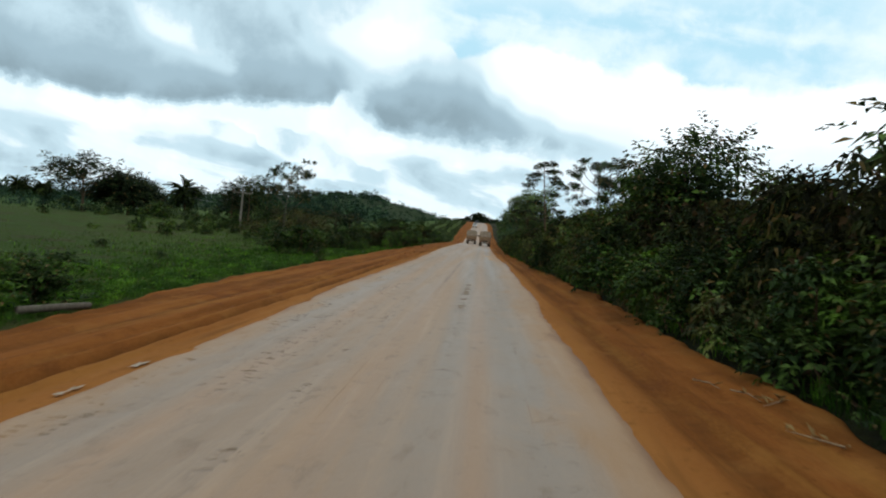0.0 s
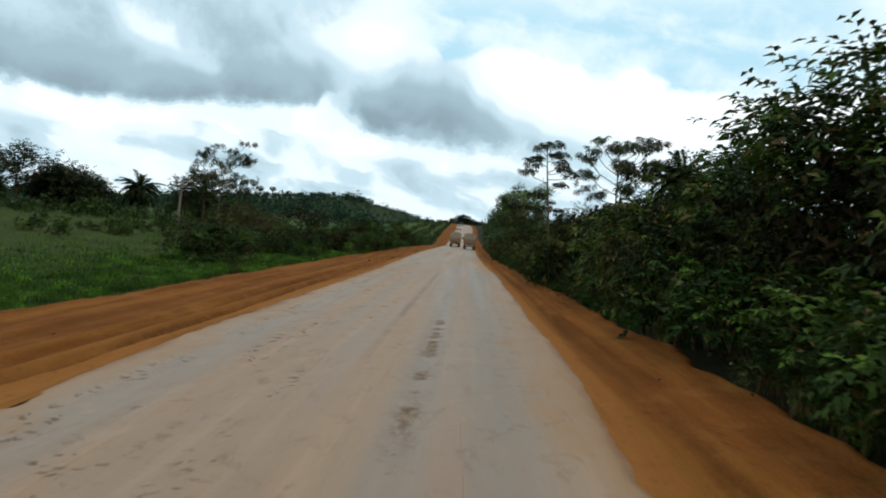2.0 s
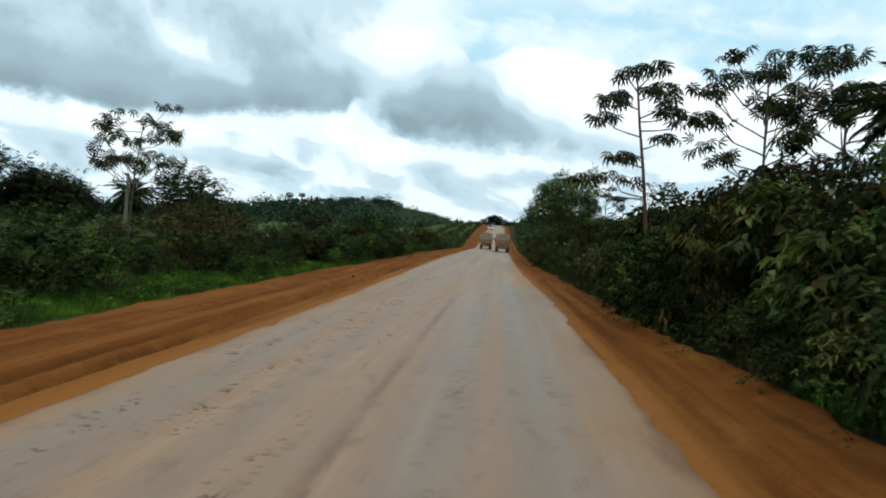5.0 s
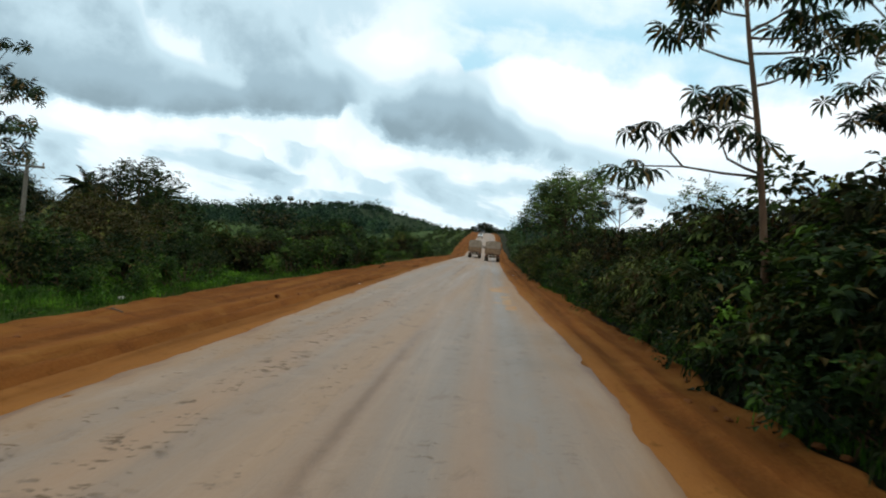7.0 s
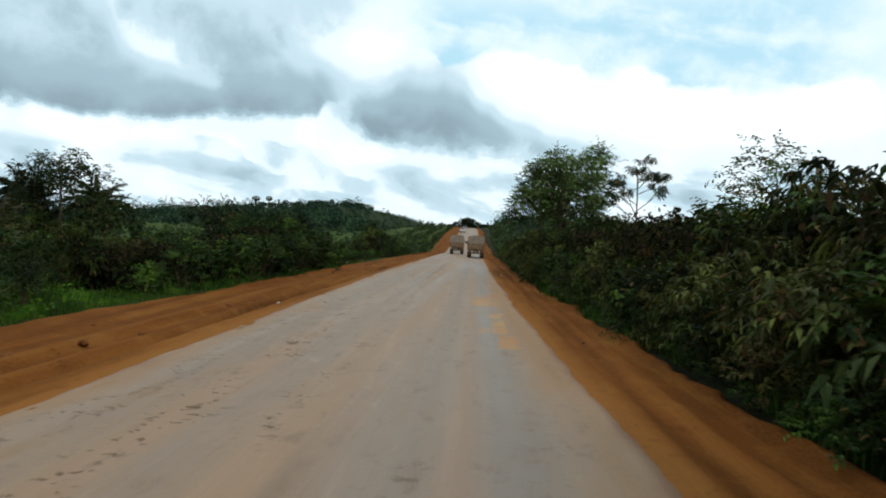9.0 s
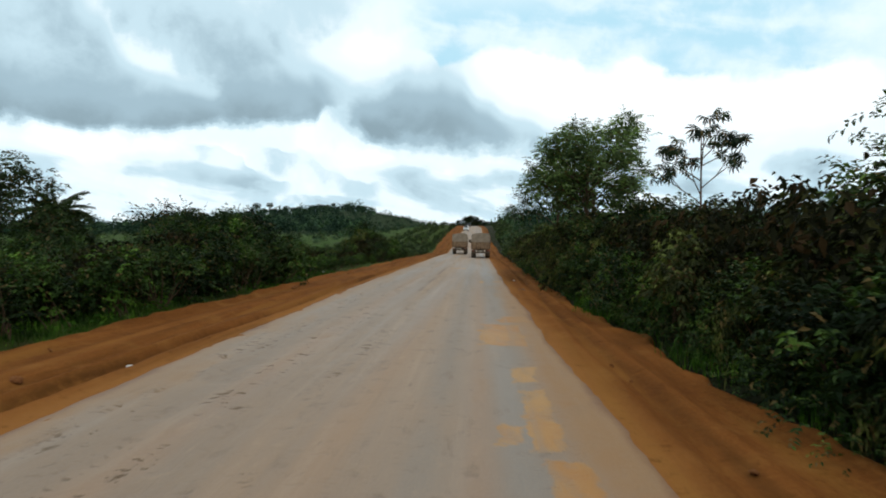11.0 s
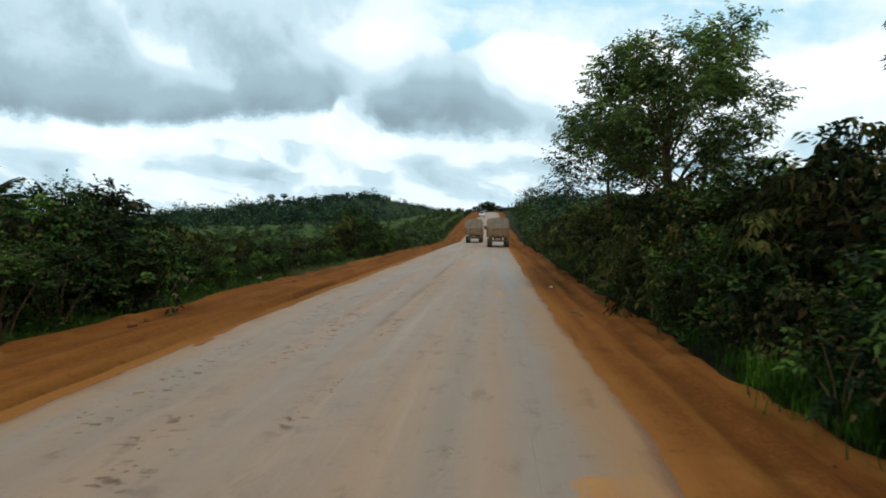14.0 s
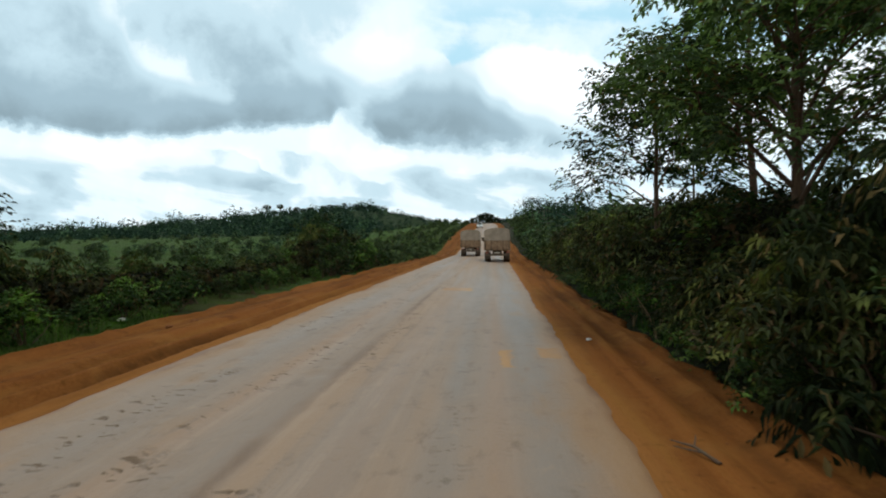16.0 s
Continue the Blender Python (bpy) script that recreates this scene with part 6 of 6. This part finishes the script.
def surface_patch(name, x0, x1, y0, y1, mat, label, category, rag=0.12, hole=0.0, seed=0, lift=0.007, kind=""):
    """A thin ragged layer on the road, cut to an uneven outline."""
    nx, ny = max(5, int((x1 - x0) / 0.022)), max(5, int((y1 - y0) / 0.04))
    X, Y = np.meshgrid(np.linspace(x0, x1, nx), np.linspace(y0, y1, ny))
    Z = bare(X, Y) + 0.055 + road_relief(X, Y) + lift
    d = np.minimum(np.minimum(X - x0, x1 - X), np.minimum(Y - y0, y1 - Y) * 0.6)
    n = 0.6 * value_noise(X * 2.4 + Y * 1.1 + seed * 7.7, Y * 1.7 - X * 1.3 + seed * 3.3, 5) + 0.4 * value_noise(X * 11 + seed, Y * 7 + seed * 1.3, 3)
    keep = (d > rag * 2.6 * (n - 0.32)) & ~((value_noise(X * 2.2 + Y * 0.9 + seed, Y * 1.4 - X * 1.2 + 4, 5) > 0.70 - hole))
    i = (np.arange(ny - 1)[:, None] * nx + np.arange(nx - 1)[None, :])
    ok = (keep[:-1, :-1] & keep[1:, :-1] & keep[:-1, 1:] & keep[1:, 1:])
    # one object for each separate piece
    seen = np.zeros(ok.shape, bool)
    for start in zip(*np.nonzero(ok)):
        if seen[start]:
            continue
        cells, todo = [], [start]
        seen[start] = True
        while todo:
            r, c = todo.pop()
            cells.append(i[r, c])
            for q in ((r + 1, c), (r - 1, c), (r, c + 1), (r, c - 1)):
                if 0 <= q[0] < ny - 1 and 0 <= q[1] < nx - 1 and ok[q] and not seen[q]:
                    seen[q] = True
                    todo.append(q)
        if len(cells) < 20:
            continue
        n = np.array(cells)
        faces = np.stack([n, n + 1, n + nx + 1, n + nx], 1)
        used, inv = np.unique(faces, return_inverse=True)
        verts = np.stack([X.ravel(), Y.ravel(), Z.ravel()], 1)[used]
        ob = new(name, mesh_of(name, verts, inv.reshape(-1, 4), mat, True))
        tagged(ob, label, category, "patches in the road", kind)


def build_patches():
    for i, (x0, x1, y0, y1) in enumerate(((-3.40, -3.22, 7.0, 9.7), (-3.30, -3.16, 10.9, 11.7), (-3.42, -3.28, 4.0, 5.2))):
        surface_patch("edge_line", x0 + 0.16, x1 + 0.16, y0, y1, WORN_PAINT, "broken remains of a white edge line", "road marking", 0.07, 0.20, 30 + i, 0.010, "structure")


def stone_mesh(seed, mat):
    bm = bmesh.new()
    bmesh.ops.create_icosphere(bm, subdivisions=2, radius=1.0)
    for v in bm.verts:
        q = noise.noise(v.co * 1.3 + Vector((seed * 3.1, 0, 0)))
        v.co *= 1.0 + 0.45 * q
        v.co.z *= 0.62
        v.co.x *= 1.2
    return bm_mesh("stone", bm, mat)


STONES = [stone_mesh(s, STONE) for s in range(4)]
PALE = stone_mesh(9, PALE_STONE)


def verge_top(x, y):
    return float(bare(x, y)) + 0.04


def build_stones():
    rs = np.random.RandomState(23)
    spots = [(4.98, 48.1, .05), (5.54, 46.1, .06), (5.04, 44.5, .06), (5.28, 44.1, .05), (5.31, 43.6, .05), (5.69, 43.5, .06), (6.05, 43.4, .07), (6.0, 42.6, .07), (5.55, 42.5, .05), (6.1, 42.2, .06),
             (-5.32, 53.1, .10), (-5.04, 54.5, .09), (-4.7, 55.8, .07), (-6.34, 45.0, .06), (-4.33, 60.6, .07), (-4.99, 60.9, .08), (-5.8, 77.2, .09), (-5.96, 78.0, .06), (-5.61, 88.5, .09), (-5.72, 87.5, .08), (-5.21, 91.3, .07)]
    for i in range(70):
        y = rs.uniform(4, 100)
        spots.append((rs.uniform(4.3, float(edge(VERGE_RIGHT, y)) - 0.2), y, rs.uniform(0.015, 0.045)) if rs.rand() < 0.6 else (rs.uniform(float(edge(VERGE_LEFT, y)) + 0.3, -4.2), y, rs.uniform(0.015, 0.05)))
    for x, y, r in spots:
        ob = new("stone", STONES[rs.randint(4)])
        ob.matrix_basis = Matrix.LocRotScale((x, y, verge_top(x, y) + r * 0.15), Euler((rs.normal(0, .2), rs.normal(0, .2), rs.uniform(0, 6.28))), (r, r, r))
        tagged(ob, "rough red-brown laterite lump on the shoulder", "stone", "stones on the shoulder")
    for x, y, r in ((3.95, 87.5, 0.06), (-8.2, 51.0, 0.07), (-3.9, 62.0, 0.05), (-7.4, 88.3, 0.09)):
        ob = new("stone", PALE)
        ob.matrix_basis = Matrix.LocRotScale((x, y, verge_top(x, y) + r * 0.2), Euler((0, 0, rs.uniform(0, 6))), (r, r, r))
        tagged(ob, "small pale stone on the red shoulder", "stone", "stones on the shoulder")


def build_debris():
    """Dry fallen leaves, twigs and a log at the roadside."""
    rs = np.random.RandomState(29)
    for x, y, s, n in ((5.38, 9.3, 0.28, 5), (5.7, 8.7, 0.30, 4), (5.97, 8.4, 0.42, 7), (5.65, 6.85, 0.30, 6)):
        ob = thing("fallen_branch", x, y, verge_top(x, y) + 0.03, rs.uniform(0, 6), 1, "dry straw-coloured fallen branch with curled leaves", "branch", "litter on the shoulder")
        part("stick", mesh_of("stick", *tube([(-s, 0, 0.01), (0, 0.05, 0.03), (s, -0.03, 0.01)], [0.012, 0.010, 0.004], 5), BARK["dry"], True), ob)
        for i in range(n):
            t = rs.uniform(-s, s)
            v, f = leaf_cloud(np.array([[t, 0, 0.03]]), np.array([[rs.normal(), rs.normal(), 0.25]]), np.array([[0, 0.2, 1.0]]), np.array([0.16]), np.array([0.06]), -0.1, 0.4)
            part("dry_leaf", mesh_of("dry_leaf", v, f, STRAW), ob)
    for x, y, a in ((3.9, 80.3, 0.4), (-7.0, 48.7, 1.2)):
        ob = thing("dead_twig", x, y, verge_top(x, y) + 0.03, a, 1, "dark forked dead twig lying on red soil", "branch", "litter on the shoulder")
        part("stick", mesh_of("stick", *tube([(0, -0.4, 0.0), (0.03, 0, 0.04), (0, 0.35, 0.01)], [0.02, 0.016, 0.006], 5), BARK["brown"], True), ob)
        part("side_stick", mesh_of("side_stick", *tube([(0.03, 0, 0.04), (0.22, 0.2, 0.08)], [0.013, 0.005], 5), BARK["brown"], True), ob)
        part("side_stick", mesh_of("side_stick", *tube([(0.0, -0.15, 0.03), (-0.2, 0.05, 0.06)], [0.012, 0.005], 5), BARK["brown"], True), ob)
    ob = new("log", mesh_of("log", *tube([(-8.35, 12.9, verge_top(-8.3, 12.9) + .10), (-7.9, 13.5, verge_top(-7.9, 13.5) + .12), (-7.5, 14.2, verge_top(-7.5, 14.2) + .10)], [0.10, 0.09, 0.085], 9), BARK["grey"], True))
    tagged(ob, "short grey log lying at the meadow's edge", "log")
    # dry bare stems in front of the right thicket
    for x, y in ((5.55, 88.0), (5.6, 90.5), (6.6, 15.5), (5.75, 72.0)):
        ob = thing("dry_shrub", x, y, float(height(x, y)), rs.uniform(0, 6), 1, "leafless straw-coloured stems at the foot of the thicket", "shrub", "dry stems")
        for i in range(7):
            a, t = rs.uniform(0, 6.28), rs.uniform(0.5, 1.3)
            part("stem", mesh_of("stem", *tube([(0, 0, -0.05), (math.cos(a) * 0.15 * t, math.sin(a) * 0.15 * t, 0.5 * t), (math.cos(a) * 0.5 * t, math.sin(a) * 0.5 * t, t)], [0.014, 0.010, 0.004], 5), BARK["dry"], True), ob)


build_right_thicket()
build_left_thicket()
# added dark leaves that deepen the shade in the thickets' gaps
build_dark_filler("undergrowth", 61, VERGE_RIGHT, 1, 1.9, -3.0, 118.0, ([-3, 40, 60, 80, 118], [3.2, 3.5, 3.1, 2.7, 2.9]), 60000)
build_dark_filler("undergrowth", 62, VERGE_RIGHT, 1, 4.0, -3.0, 118.0, ([-3, 40, 60, 80, 118], [3.8, 4.2, 3.7, 3.2, 3.5]), 30000)
build_dark_filler("undergrowth", 63, VERGE_LEFT, -1, 2.6, 62.0, 125.0, ([62, 70, 78, 84, 88, 104, 111, 121, 126], [1.2, 1.7, 2.2, 1.6, 1.0, 0.9, 2.0, 2.2, 1.0]), 30000)
build_loose()
build_trees()
build_far_woods()
build_ridge_trees()
build_grass()
build_pole(-26.8, 70.0, 5.1, 2.0)
build_pole(-61.0, 127.0, 5.1, -1.0)
build_wires((-26.7, 70.0), (-61.0, 127.0), 5.1)
build_truck(2.2, 132.0, "dusty brown cargo truck with a tarpaulin cover", CARGO, TARP)
build_truck(-1.15, 152.0, "dusty cargo truck with beige tarpaulin in the far lane", CARGO, TARP, 3.4)
build_car(-2.4, 262.0, WHITE_PAINT, "dusty white off-road car coming down the rise", True)
build_car(-2.6, 330.0, GREY_PAINT, "dark off-road car near the top of the rise")
build_patches()
build_stones()
build_debris()
